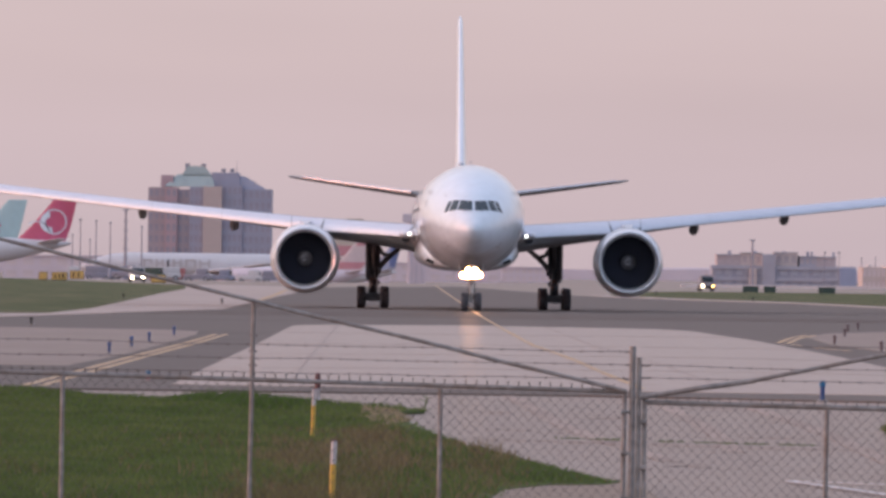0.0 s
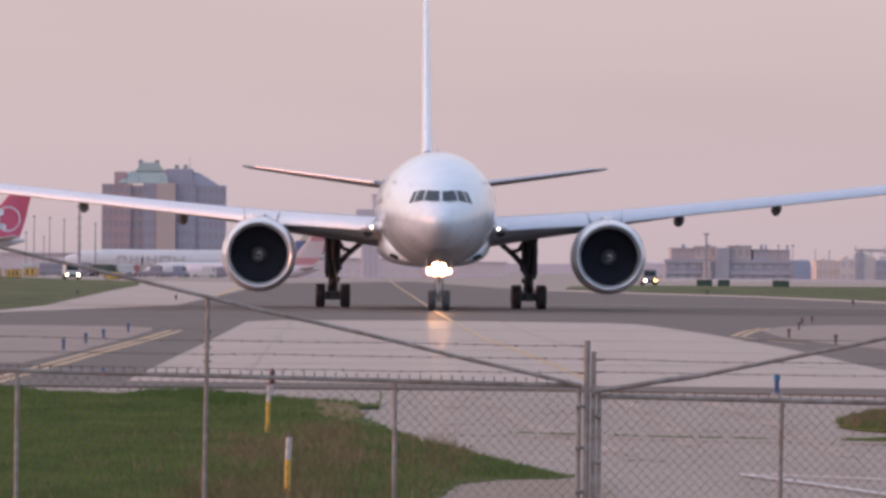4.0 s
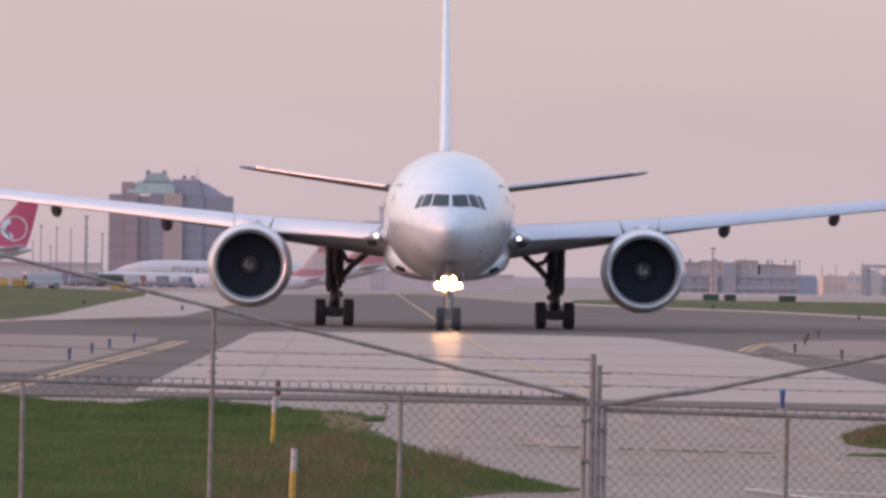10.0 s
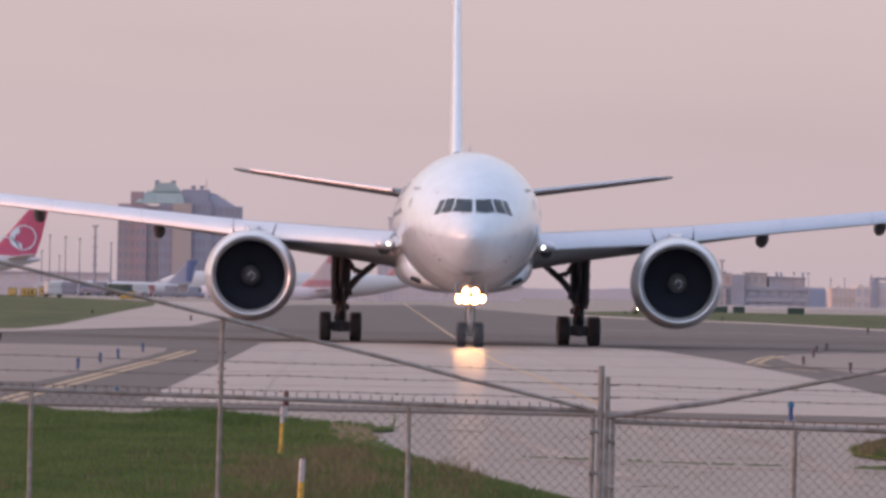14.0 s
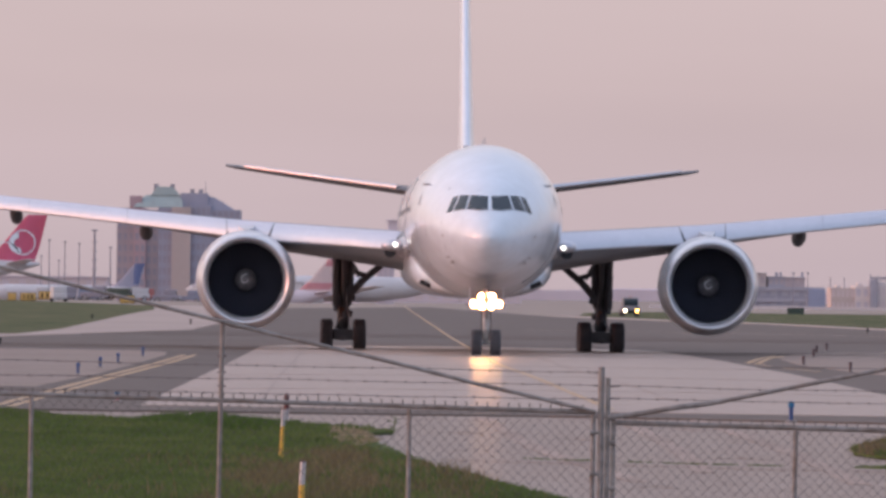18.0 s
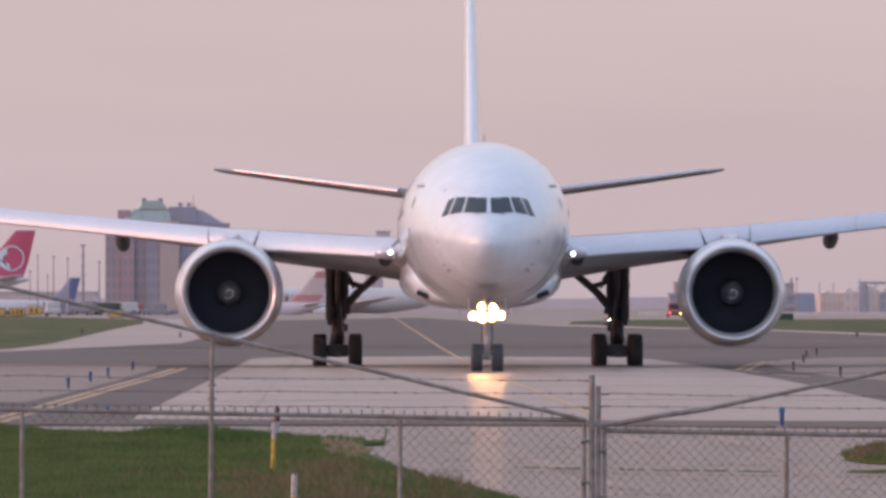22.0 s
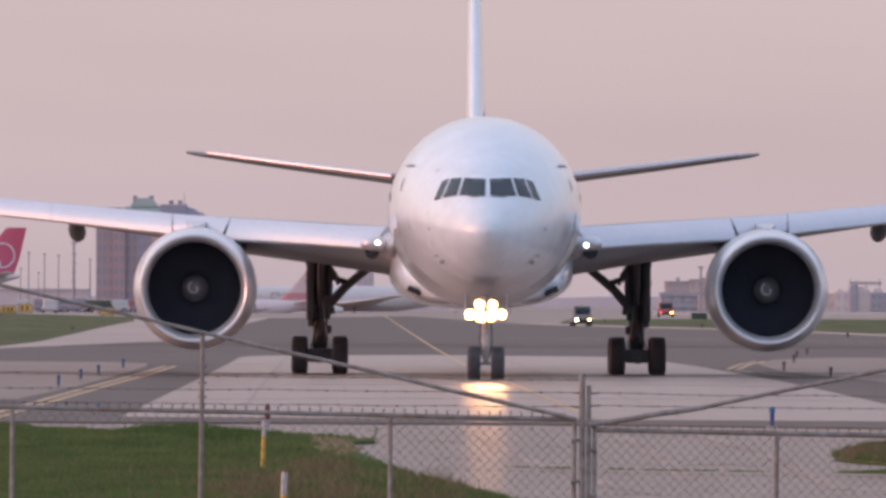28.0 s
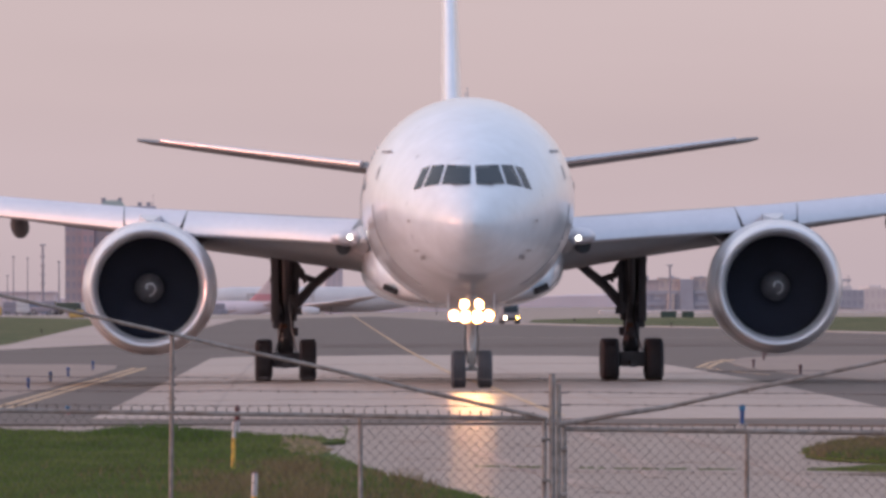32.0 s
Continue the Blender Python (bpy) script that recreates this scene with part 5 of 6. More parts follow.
# ---- far background ----
def jet(name, label, m, length, r, fin_h, fin_mat, body=M_VAN, t_tail=False, under=None, band=None, engines=True):
    """A parked or rolling jet: origin on the ground under the wing, nose towards -y."""
    t = thing(name, label, "airplane", "far airliners", m)
    n0, c = -length * 0.52, r * 1.75
    prof = [(0, 0.03, -0.22), (0.02, 0.3, -0.2), (0.06, 0.62, -0.12), (0.12, 0.9, -0.03), (0.18, 1, 0), (0.68, 1, 0), (0.8, 0.78, 0.15), (0.92, 0.4, 0.4), (1.0, 0.1, 0.6)]
    rings = [[(r * q * math.sin(k * math.tau / 28), n0 + s * length, c + r * dz + r * q * math.cos(k * math.tau / 28)) for k in range(28)] for s, q, dz in prof]
    f = part("fuselage", loft(B(), rings), body, t)
    end = n0 + length
    ch = fin_h * 0.78
    zt = c + r * 0.75
    rows = [(zt, end - ch * 1.5, ch * 1.35, 0.5), (zt + fin_h * 0.35, end - ch * 1.05, ch * 1.05, 0.4), (zt + fin_h, end - ch * 0.36, ch * 0.55, 0.25)]
    fin = part("fin", loft(B(), [foil(z, le, k, 0, th, vertical=True) for z, le, k, th in rows]), fin_mat, t)
    for side in (-1, 1):
        part("wing", loft(B(), [foil(side * x * length / 2, le * length, k * length, c - r * 0.55 + x * length * 0.045, k * length * 0.1) for x, le, k in ((0.03, -0.12, 0.2), (0.3, 0.0, 0.11), (0.82, 0.16, 0.04))]), body, t)
        zz = zt + fin_h * 0.97 if t_tail else c + r * 0.6
        part("stabiliser", loft(B(), [foil(side * x, end - ch + le, k, zz + x * 0.09, k * 0.1) for x, le, k in ((0.1, 0.0 if not t_tail else ch * 0.6, ch * 0.62), (length * 0.155, ch * 0.65 if not t_tail else ch * 0.9, ch * 0.28))]), body, t)
        if engines and not t_tail:
            part("engine", lathe(B(), [(-2.4, 0.85), (-2.6, 1.0), (-2.3, 1.2), (0, 1.25), (2.2, 0.8), (2.3, 0.4)], "Y", 20, (side * length * 0.15, -length * 0.06, c - r * 0.95)), body, t)
        elif t_tail:
            part("engine", lathe(B(), [(-1.7, 0.5), (-1.8, 0.62), (0, 0.7), (1.5, 0.45), (1.6, 0.2)], "Y", 20, (side * (r + 0.75), end - ch * 2.2, c + r * 0.4)), body, t)
        part("main_leg", tube(B(), [(side * r * 1.1, 1.0, 0.6), (side * r * 1.1, 1.0, c - r * 0.6)], 0.18, 8), M_STRUT, t)
        part("wheel", lathe(B(), [(-0.3, 0.4), (-0.28, 0.55), (0.28, 0.55), (0.3, 0.4)], "X", 16, (side * r * 1.1, 1.0, 0.56)), M_TYRE, t)
    part("nose_leg", tube(B(), [(0, n0 + length * 0.09, 0.5), (0, n0 + length * 0.09, c - r * 0.6)], 0.12, 8), M_STRUT, t)
    part("wheel", lathe(B(), [(-0.2, 0.3), (-0.18, 0.45), (0.18, 0.45), (0.2, 0.3)], "X", 16, (0, n0 + length * 0.09, 0.46)), M_TYRE, t)
    bm = B()
    for side in (-1, 1):
        for k in range(int(length * 0.55 / 0.9)):
            y = n0 + length * 0.16 + k * 0.9
            box(bm, side * r * 0.985 - 0.03, side * r * 0.985 + 0.03, y - 0.16, y + 0.16, c + r * 0.1, c + r * 0.1 + 0.4)
        box(bm, side * r * 0.28 - 0.4, side * r * 0.28 + 0.4, n0 + length * 0.026, n0 + length * 0.036, c - r * 0.02, c + r * 0.16)
    # pale grey instead of dark glass: haze is put into the window colour
    tagged(part("windows", bm, M_LILAC, f, "small windows in a haze-paled grey"), kind="stuff")
    return t, fin, (n0, end, c, zt, ch)


def disc_on(name, parent, side, y, z, r0, r1, x, material, a0=0.0, a1=math.tau, n=28):
    """A flat ring or ring piece on a fin's flank."""
    rings = []
    for k in range(n + 1):
        a = a0 + (a1 - a0) * k / n
        rings.append([(side * x, y + r * math.cos(a), z + r * math.sin(a)) for r in (r0, r1)] + [(side * (x + 0.04), y + r * math.cos(a), z + r * math.sin(a)) for r in (r1, r0)])
    part(name, loft(B(), rings, caps=True), material, parent)


LEFT = -90      # turned so that the nose points to -x
red_jet, fin, (n0, end, c, zt, ch) = jet("parked_airliner", "parked white airliner with a red tail fin", pose(-106, 2080, ground_z(2080) + 1.8, 0, 0, LEFT), 62, 3.0, 9.6, M_RED)
for s in (-1, 1):
    disc_on("emblem", fin, s, end - ch * 0.47, zt + 3.9, 2.35, 2.6, 0.42, M_WHITE)
    disc_on("emblem", fin, s, end - ch * 0.58, zt + 3.8, 0.95, 2.1, 0.40, M_WHITE, 1.6, 5.0)
    disc_on("emblem", fin, s, end - ch * 0.95, zt + 1.2, 2.6, 2.85, 0.40, M_WHITE, 0.2, 2.2)
teal_jet, fin, (n0, end, c, zt, ch) = jet("parked_airliner", "parked white airliner with a pale teal tail fin", pose(-121, 2190, ground_z(2190) + 1.6, 0, 0, LEFT), 62, 3.0, 9.6, M_TEAL)
for s in (-1, 1):
    disc_on("emblem", fin, s, end - ch * 0.75, zt + 3.4, 0.02, 1.5, 0.40, M_RED, 0.3, 2.9, 7)
    disc_on("emblem", fin, s, end - ch * 0.75, zt + 3.2, 0.02, 1.3, 0.40, M_RED, 3.2, 6.0, 6)
push_jet, fin, (n0, end, c, zt, ch) = jet("reversing_airliner", "white airliner with grey bars along its flank being pushed back", pose(-60, 2400, ground_z(2400), 0, 0, LEFT), 66, 3.0, 9.4, M_SAND, M_VAN)
for k, (a, b, z0, z1) in enumerate(((0, 2.2, 0, 2.3), (3.0, 4.9, 0, 2.3), (5.6, 6.2, 0, 2.3), (7.0, 9.2, 0, 2.3), (10.0, 12.6, 0, 2.3), (13.3, 15.9, 0, 2.3))):
    for s in (-1, 1):
        y = n0 + 15.5 + a
        bm = B()
        box(bm, s * 2.98 - 0.05, s * 2.98 + 0.05, y, y + 0.5, c - 0.5, c + 1.5)
        box(bm, s * 2.98 - 0.05, s * 2.98 + 0.05, y + (b - a) - 0.5, y + (b - a), c - 0.5 + (1.0 if k == 0 else 0), c + 1.5)
        box(bm, s * 2.98 - 0.052, s * 2.98 + 0.052, y, y + (b - a), c + (1.1 if k % 2 == 0 else 0.4), c + (1.5 if k % 2 == 0 else 0.8))
        part("grey_bar", bm, M_LETTER, push_jet, "grey bar")
part("fin_band", loft(B(), [foil(z, le, k, 0, th, vertical=True) for z, le, k, th in ((zt + 0.6, end - ch * 1.42, ch * 1.30, 0.58), (zt + 3.0, end - ch * 1.13, ch * 1.1, 0.5))]), M_HAZERED, push_jet, "red fin band")
blue_jet, fin, (n0, end, c, zt, ch) = jet("rolling_airliner", "white airliner with a deep blue tail fin rolling past", pose(-40, 2250, ground_z(2250), 0, 0, LEFT), 36, 1.9, 5.4, M_SLATEBLUE)
part("fin_panel", loft(B(), [foil(z, le, k, 0, th, vertical=True) for z, le, k, th in ((zt + 0.8, end - ch * 0.42, ch * 0.31, 0.5), (zt + 3.5, end - ch * 0.46, ch * 0.50, 0.48), (zt + 5.45, end - ch * 0.38, ch * 0.58, 0.36))]), M_BLUE, blue_jet, "deep blue fin panel")
# body and red bands of this jet are paled to hold the haze
side_jet, fin, (n0, end, c, zt, ch) = jet("parked_airliner", "parked white airliner with a pale fin tipped in red, haze put into its colours", pose(-29.3, 2000, ground_z(2000) - 0.9, 0, 0, LEFT), 30, 1.8, 6.4, M_BLUSH, M_HAZEPALE)
part("fin_tip", loft(B(), [foil(z, le, k, 0, th, vertical=True) for z, le, k, th in ((zt + 5.1, end - ch * 0.53, ch * 0.68, 0.34), (zt + 6.45, end - ch * 0.35, ch * 0.56, 0.3))]), M_HAZERED, side_jet, "red fin tip")
part("fin_band", loft(B(), [foil(z, le, k, 0, th, vertical=True) for z, le, k, th in ((zt + 0.5, end - ch * 1.42, ch * 1.28, 0.56), (zt + 1.8, end - ch * 1.15, ch * 1.12, 0.5))]), M_HAZERED, side_jet, "red fin band")


def tower(t, x0, x1, y0, y1, z0, z1, material, storeys, bays, win=M_WINDOW, side_bays=0, name="wall"):
    """A block > wall, with one window band piece per bay and storey standing in recessed frames on its front."""
    w = part(name, box(B(), x0, x1, y0, y1, z0, z1, 0.05), material, t, smooth=False)
    dz, dx = (z1 - z0) / storeys, (x1 - x0) / max(bays, 1)
    if bays:
        pane = None
        for j in range(storeys):
            for i in range(bays):
                m = pose(x0 + dx * (i + 0.5), y0, z0 + dz * (j + 0.55))
                if pane is None:
                    pane = part("window", box(B(), -dx * 0.3, dx * 0.3, -0.02, 0.06, -dz * 0.30, dz * 0.26), win, w, smooth=False)
                    pane.matrix_basis = m
                else:
                    again("window", pane, w, m)
        for j in range(storeys):
            part("sill", box(B(), x0, x1, y0 - 0.06, y0, z0 + dz * j - 0.12, z0 + dz * j + 0.1), material, w, smooth=False)
    return w


HY = 2800.0
hz = ground_z(HY) - 2.1
hotel = thing("hotel_tower", "tall brown and blue-grey hotel with a green stepped roof", "building", m=pose(-64.5, HY, hz))
# seven vertical strips of the facade, from its brown end to its blue-grey end
for x0, x1, y0, z1, ml, bays in ((-17.0, -12.2, 0, 28.6, M_BRICK, 3), (-12.2, -9.0, -1.2, 28.6, M_PINK, 2), (-9.0, -5.6, 0, 28.2, M_BRICK, 2), (-5.6, -1.8, -1.0, 28.8, M_SLATEBLUE, 3),
                              (-1.8, 3.4, -2.0, 29.0, M_BEIGE, 0), (3.4, 9.0, -0.6, 29.4, M_SLATEBLUE, 4), (9.0, 17.0, 0, 28.4, M_SLATEBLUE, 5)):
    tower(hotel, x0, x1, y0, 22, 0, z1, ml, 9, bays)
part("roof", loft(B(), [[(-12.6, 0, 28.9), (1.2, 0, 28.9), (1.2, 16, 28.9), (-12.6, 16, 28.9)], [(-9.0, 3, 32.3), (0.6, 3, 32.3), (0.6, 13, 32.3), (-9.0, 13, 32.3)]]), M_COPPER, hotel, "sloping verdigris roof", smooth=False)
part("roof_turret", loft(B(), [[(-7.8, 2.5, 32.2), (0.2, 2.5, 32.2), (0.2, 12, 32.2), (-7.8, 12, 32.2)], [(-6.2, 3, 34.6), (-1.8, 3, 34.6), (-1.8, 12, 34.6), (-6.2, 12, 34.6)]]), M_COPPER, hotel, "verdigris roof turret", smooth=False)
part("parapet", box(B(), -13.6, -10.2, 1, 9, 28.6, 32.0, 0.05), M_PINK, hotel, smooth=False)
part("plant_room", box(B(), 0.4, 8.0, 2, 14, 29.0, 32.9, 0.1), M_SLATEBLUE, hotel, "blue-grey roof plant room", smooth=False)
part("plant_room", loft(B(), [[(7.9, 2, 28.4), (15.4, 2, 28.4), (15.4, 14, 28.4), (7.9, 14, 28.4)], [(7.9, 3, 32.2), (9.8, 3, 31.8), (9.8, 13, 31.8), (7.9, 13, 32.2)]]), M_SLATEBLUE, hotel, "sloping roof plant room", smooth=False)
for k in range(9):
    part("railing_post", box(B(), -13.4 + k * 3.2, -13.25 + k * 3.2, 0.5, 0.65, 29, 29.9 + (k % 3) * 0.5), M_POLEGREY, hotel, smooth=False)
part("mast", tube(B(), [(7.2, 5, 32), (7.2, 5, 36.2)], 0.12, 8, 0.05), M_POLEGREY, hotel)
for x in (-7, -2.5, 3, 5.4):
    part("roof_box", box(B(), x, x + 1.2, 3, 5, 33.0, 34.0 if x > 0 else 35.3, 0.05), M_POLEGREY, hotel, smooth=False)

# hangar block with open decks, then a pale terminal wing beside it
GY = 2600.0
gz = ground_z(GY)
garage = thing("parking_structure", "long blue-grey parking structure under haze-paled rose upper storeys", "building", m=pose(70.2, GY, gz - 2.25))
# the wall's darker colour paints the shade of the open decks
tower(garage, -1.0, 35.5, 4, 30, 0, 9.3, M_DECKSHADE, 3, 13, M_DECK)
for z in (2.4, 5.3, 8.3):
    part("deck_edge", box(B(), -1.3, 35.7, 3.65, 4.0, z, z + 1.0, 0.05), M_DECK, garage, "blue-grey deck parapet", smooth=False)
for k in range(10):
    part("column", box(B(), -0.6 + k * 3.95, -0.1 + k * 3.95, 3.8, 4.0, 0, 9.0), M_DECK, garage, smooth=False)
for x0, x1, z1, ml in ((0.2, 6.4, 11.9, M_UPPER), (6.4, 11.8, 12.4, M_PEACH), (15.2, 20.9, 12.6, M_PEACH), (21.4, 25.6, 11.7, M_DECK), (25.6, 30.8, 11.6, M_UPPER)):
    tower(garage, x0, x1, 6, 24, 9.3, z1, ml, 1, 3, M_UPPER, name="upper_storey")
    part("coping", box(B(), x0 - 0.1, x1 + 0.1, 5.7, 24.2, z1, z1 + 0.25), M_DECK, garage, smooth=False)
part("end_block", box(B(), 31.6, 36.0, 3.3, 6, 0.2, 8.9, 0.1), M_BLUEWALL, garage, "blue clad end block", smooth=False)
part("stair_tower", box(B(), 11.8, 15.2, 3.2, 8, 0, 12.3, 0.1), M_DECK, garage, "blue-grey stair tower", smooth=False)
part("ramp_tower", box(B(), 8.4, 10.4, 3.1, 4.2, 0, 8.6, 0.1), M_PEACH, garage, "pale ramp tower", smooth=False)
for x, w_ in ((3.0, 0.9), (9.2, 1.3), (17.0, 0.8), (23.2, 0.7), (24.4, 0.5), (29.9, 0.6)):
    part("roof_box", box(B(), x, x + w_, 8, 10, 11.5, 13.1, 0.05), M_DECK, garage, "small rooftop plant box", smooth=False)
annex = thing("terminal_wing", "pale peach terminal wing with a rooftop gantry", "building", m=pose(106.0, GY - 50, gz - 2.25))
tower(annex, -0.5, 5.4, 0, 26, 0, 9.3, M_PEACH, 3, 5, M_ROSEWALL)
tower(annex, 5.4, 9.2, -0.6, 26, 0, 9.7, M_PALEWALL, 3, 2, M_LILAC)
part("duct_shaft", box(B(), 9.2, 10.9, -1.4, 8, 0, 11.4, 0.1), M_DECK, annex, "grey service shaft", smooth=False)
tower(annex, 10.9, 14.4, -0.4, 26, 0, 10.2, M_PALEWALL, 3, 3, M_ROSEWALL)
tower(annex, 14.4, 20.5, -1.0, 26, 4.8, 9.4, M_DECK, 2, 4, M_DECKSHADE)
tower(annex, 14.4, 20.5, 0.0, 26, 0, 4.8, M_PALEWALL, 1, 3)
tower(annex, 20.5, 34.0, -1, 26, 0, 9.8, M_PALEWALL, 3, 9, M_ROSEWALL)
for x0, x1, z1 in ((0.8, 2.0, 9.9), (6.2, 7.6, 10.5), (11.4, 13.2, 10.9), (15.6, 17.6, 10.4), (22, 25, 10.6)):
    part("roof_plant", box(B(), x0, x1, 3, 9, 9.0, z1, 0.1), M_PALEWALL, annex, "rooftop plant", smooth=False)
for x, z1 in ((-0.6, 11.9), (2.9, 11.9), (9.5, 12.9), (11.3, 12.5), (13.5, 12.4), (16.9, 13.0)):
    part("roof_mast", tube(B(), [(x, 4, 9), (x, 4, z1)], 0.12, 6), M_POLEGREY, annex)
part("roof_beam", box(B(), 9.3, 17.4, 3.7, 4.3, 11.6, 12.1), M_POLEGREY, annex, "rooftop gantry beam", smooth=False)
for k in range(7):
    part("gantry_brace", tube(B(), [(9.5 + k * 1.1, 4, 11.0 + 0.6 * (k % 2)), (10.6 + k * 1.1, 4, 11.6 - 0.6 * (k % 2))], 0.07, 5), M_POLEGREY, annex)
# control tower far behind the taxiway; distance haze is put into its colours
ctower = thing("control_tower", "far control tower with a jutting gallery, haze put into its colours", "building", m=pose(0, 3000, ground_z(3000)))
part("shaft", box(B(), -10.5, -5.2, 0, 8, 0, 18.6, 0.1), M_HAZEPALE, ctower, smooth=False)
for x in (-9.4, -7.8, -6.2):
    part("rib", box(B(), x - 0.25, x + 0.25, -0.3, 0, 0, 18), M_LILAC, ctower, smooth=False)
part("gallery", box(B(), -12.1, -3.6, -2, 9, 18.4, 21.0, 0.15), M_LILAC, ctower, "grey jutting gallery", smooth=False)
part("cab", box(B(), -7.3, -3.2, 0, 7, 21.0, 25.0, 0.15), M_HAZEPALE, ctower, smooth=False)
part("cab_roof", box(B(), -7.8, -2.8, -0.5, 7.5, 25.0, 25.4, 0.1), M_HAZEPALE, ctower, smooth=False)
tagged(obj("barrier", box(B(), 40, 140, 1700, 1702, ground_z(1700) - 0.2, ground_z(1700) + 1.25, 0.05), M_PALEWALL, False), "long low pale barrier wall", kind="structure")

# masts on the apron
for x, d, h, r in ((-71.5, 2000, 13.2, 0.16), (-68.4, 2000, 12.9, 0.16), (-65.6, 2000, 12.6, 0.16), (-62.6, 2000, 15.2, 0.34), (-59.4, 2000, 11.9, 0.2), (61.0, 2000, 10.8, 0.32), (79, 2100, 9.2, 0.13), (82, 2100, 9.2, 0.13), (-84, 2300, 12.0, 0.16), (-80, 2300, 11, 0.16)):
    z = ground_z(d)
    t = thing("floodlight_mast", "tall weathered apron floodlight mast", "mast", "apron masts", pose(x, d, z))
    part("pole", tube(B(), [(0, 0, 0), (0, 0, h)], r, 10, r * 0.6), M_POLEGREY, t)
    part("lamp_head", box(B(), -0.6 if r > 0.3 else -0.28, 0.6 if r > 0.3 else 0.28, -0.2, 0.2, h - 0.2, h + 0.1, 0.05), M_POLEGREY, t)
    if r > 0.3:
        for k in range(int((h - 2) / 1.8)):
            part("rung", box(B(), -0.55, 0.55, -0.15, 0.15, 2 + k * 1.8, 2.2 + k * 1.8), M_POLEGREY, t)


# airfield signs: yellow boards with black bars on two legs
def sign(x, y, w, h, bars):
    t = thing("airfield_sign", "yellow airfield sign board with black bars on the grass", "sign", "airfield signs", pose(x, y, 0.02))
    part("board", box(B(), -w / 2, w / 2, -0.08, 0.08, 0.22, 0.22 + h, 0.03), M_YEL, t)
    part("frame", box(B(), -w / 2 - 0.05, w / 2 + 0.05, -0.05, 0.12, 0.17, 0.27 + h, 0.02), M_BLACK, t)
    for a, b in bars:
        part("black_bar", box(B(), a, b, -0.10, -0.07, 0.4, h + 0.05), M_BLACK, t, "black bar")
    for s in (-1, 1):
        part("leg", tube(B(), [(s * w * 0.35, 0, -0.02), (s * w * 0.35, 0, 0.25)], 0.05, 8), M_GALV, t)


sign(-42.7, 1131, 1.7, 0.8, ((-0.55, -0.4), (-0.1, 0.05), (0.3, 0.5)))
sign(-44.6, 1133, 0.9, 0.8, ())
sign(-43.0, 1193, 1.6, 0.9, ((-0.5, -0.3), (0.1, 0.3)))
sign(-29.9, 1068, 1.5, 0.75, ())

for x, y, w in ((31.9, 1051, 1.6), (33.9, 1051, 1.2), (39.4, 1040, 1.7)):
    t = thing("equipment_box", "dark green equipment box standing on the grass", "box", "equipment boxes", pose(x, y, 0.02))
    part("body", box(B(), -w / 2, w / 2, -0.4, 0.4, 0.05, 0.62, 0.04), M_CANVAS, t)
    part("lid", box(B(), -w / 2 - 0.04, w / 2 + 0.04, -0.45, 0.45, 0.60, 0.68, 0.02), M_CANVAS, t)
    for s in (-1, 1):
        part("foot", box(B(), s * w * 0.4 - 0.06, s * w * 0.4 + 0.06, -0.3, 0.3, -0.02, 0.06), M_BLACK, t)


def vehicle(name, label, m, w, length, h, paint, lit=None, amber=False, beacon=False, van=False):
    """A service vehicle with its front towards -y: body, cab, glass, lamps, four wheels."""
    t = thing(name, label, "vehicle", "service vehicles", m)
    part("body", box(B(), -w / 2, w / 2, -length / 2, length / 2, 0.35, h * 0.55, 0.06), paint, t)
    part("cab", box(B(), -w * 0.46, w * 0.46, -length * 0.38 if not van else -length * 0.46, length * (0.05 if not van else 0.48), h * 0.53, h, 0.08), paint, t)
    part("windscreen", box(B(), -w * 0.4, w * 0.4, -length * (0.39 if not van else 0.47), -length * 0.36 if not van else -length * 0.44, h * 0.58, h * 0.92, 0.02), M_GLASS, t, "dark windscreen")
    part("bumper", box(B(), -w * 0.5, w * 0.5, -length / 2 - 0.1, -length / 2 + 0.02, 0.30, 0.55, 0.03), M_BLACK, t)
    for s in (-1, 1):
        hl = part("headlamp", lathe(B(), [(-0.05, 0.01), (-0.04, 0.10), (0.03, 0.14), (0.06, 0.14)], "Y", 16, (s * w * 0.36, -length / 2 - 0.06, 0.50)), (M_REDLAMP if beacon == "red" and s < 0 else M_AMBER if amber and s > 0 else lit) if lit else M_POLE_W, t)
        for y in (-length * 0.32, length * 0.32):
            e = new("wheel")
            e.parent = t
            e.matrix_basis = pose(s * (w / 2 - 0.08), y, 0.34)
            part("tyre", lathe(B(), [(-0.1, 0.2), (-0.11, 0.3), (-0.07, 0.34), (0.07, 0.34), (0.11, 0.3), (0.1, 0.2)], "X", 18, close=True), M_TYRE, e)
            part("rim", lathe(B(), [(-0.09, 0.2), (0.09, 0.2)], "X", 14), M_RIM, e)
            if lit or beacon:
                rolling.append((e, t))
    if beacon == "amber":
        part("beacon", lathe(B(), [(h - 0.02, 0.08), (h + 0.10, 0.07), (h + 0.14, 0.03)], "Z", 12, (0, -length * 0.2, 0)), M_BEACON, t, "amber roof beacon")
    return t


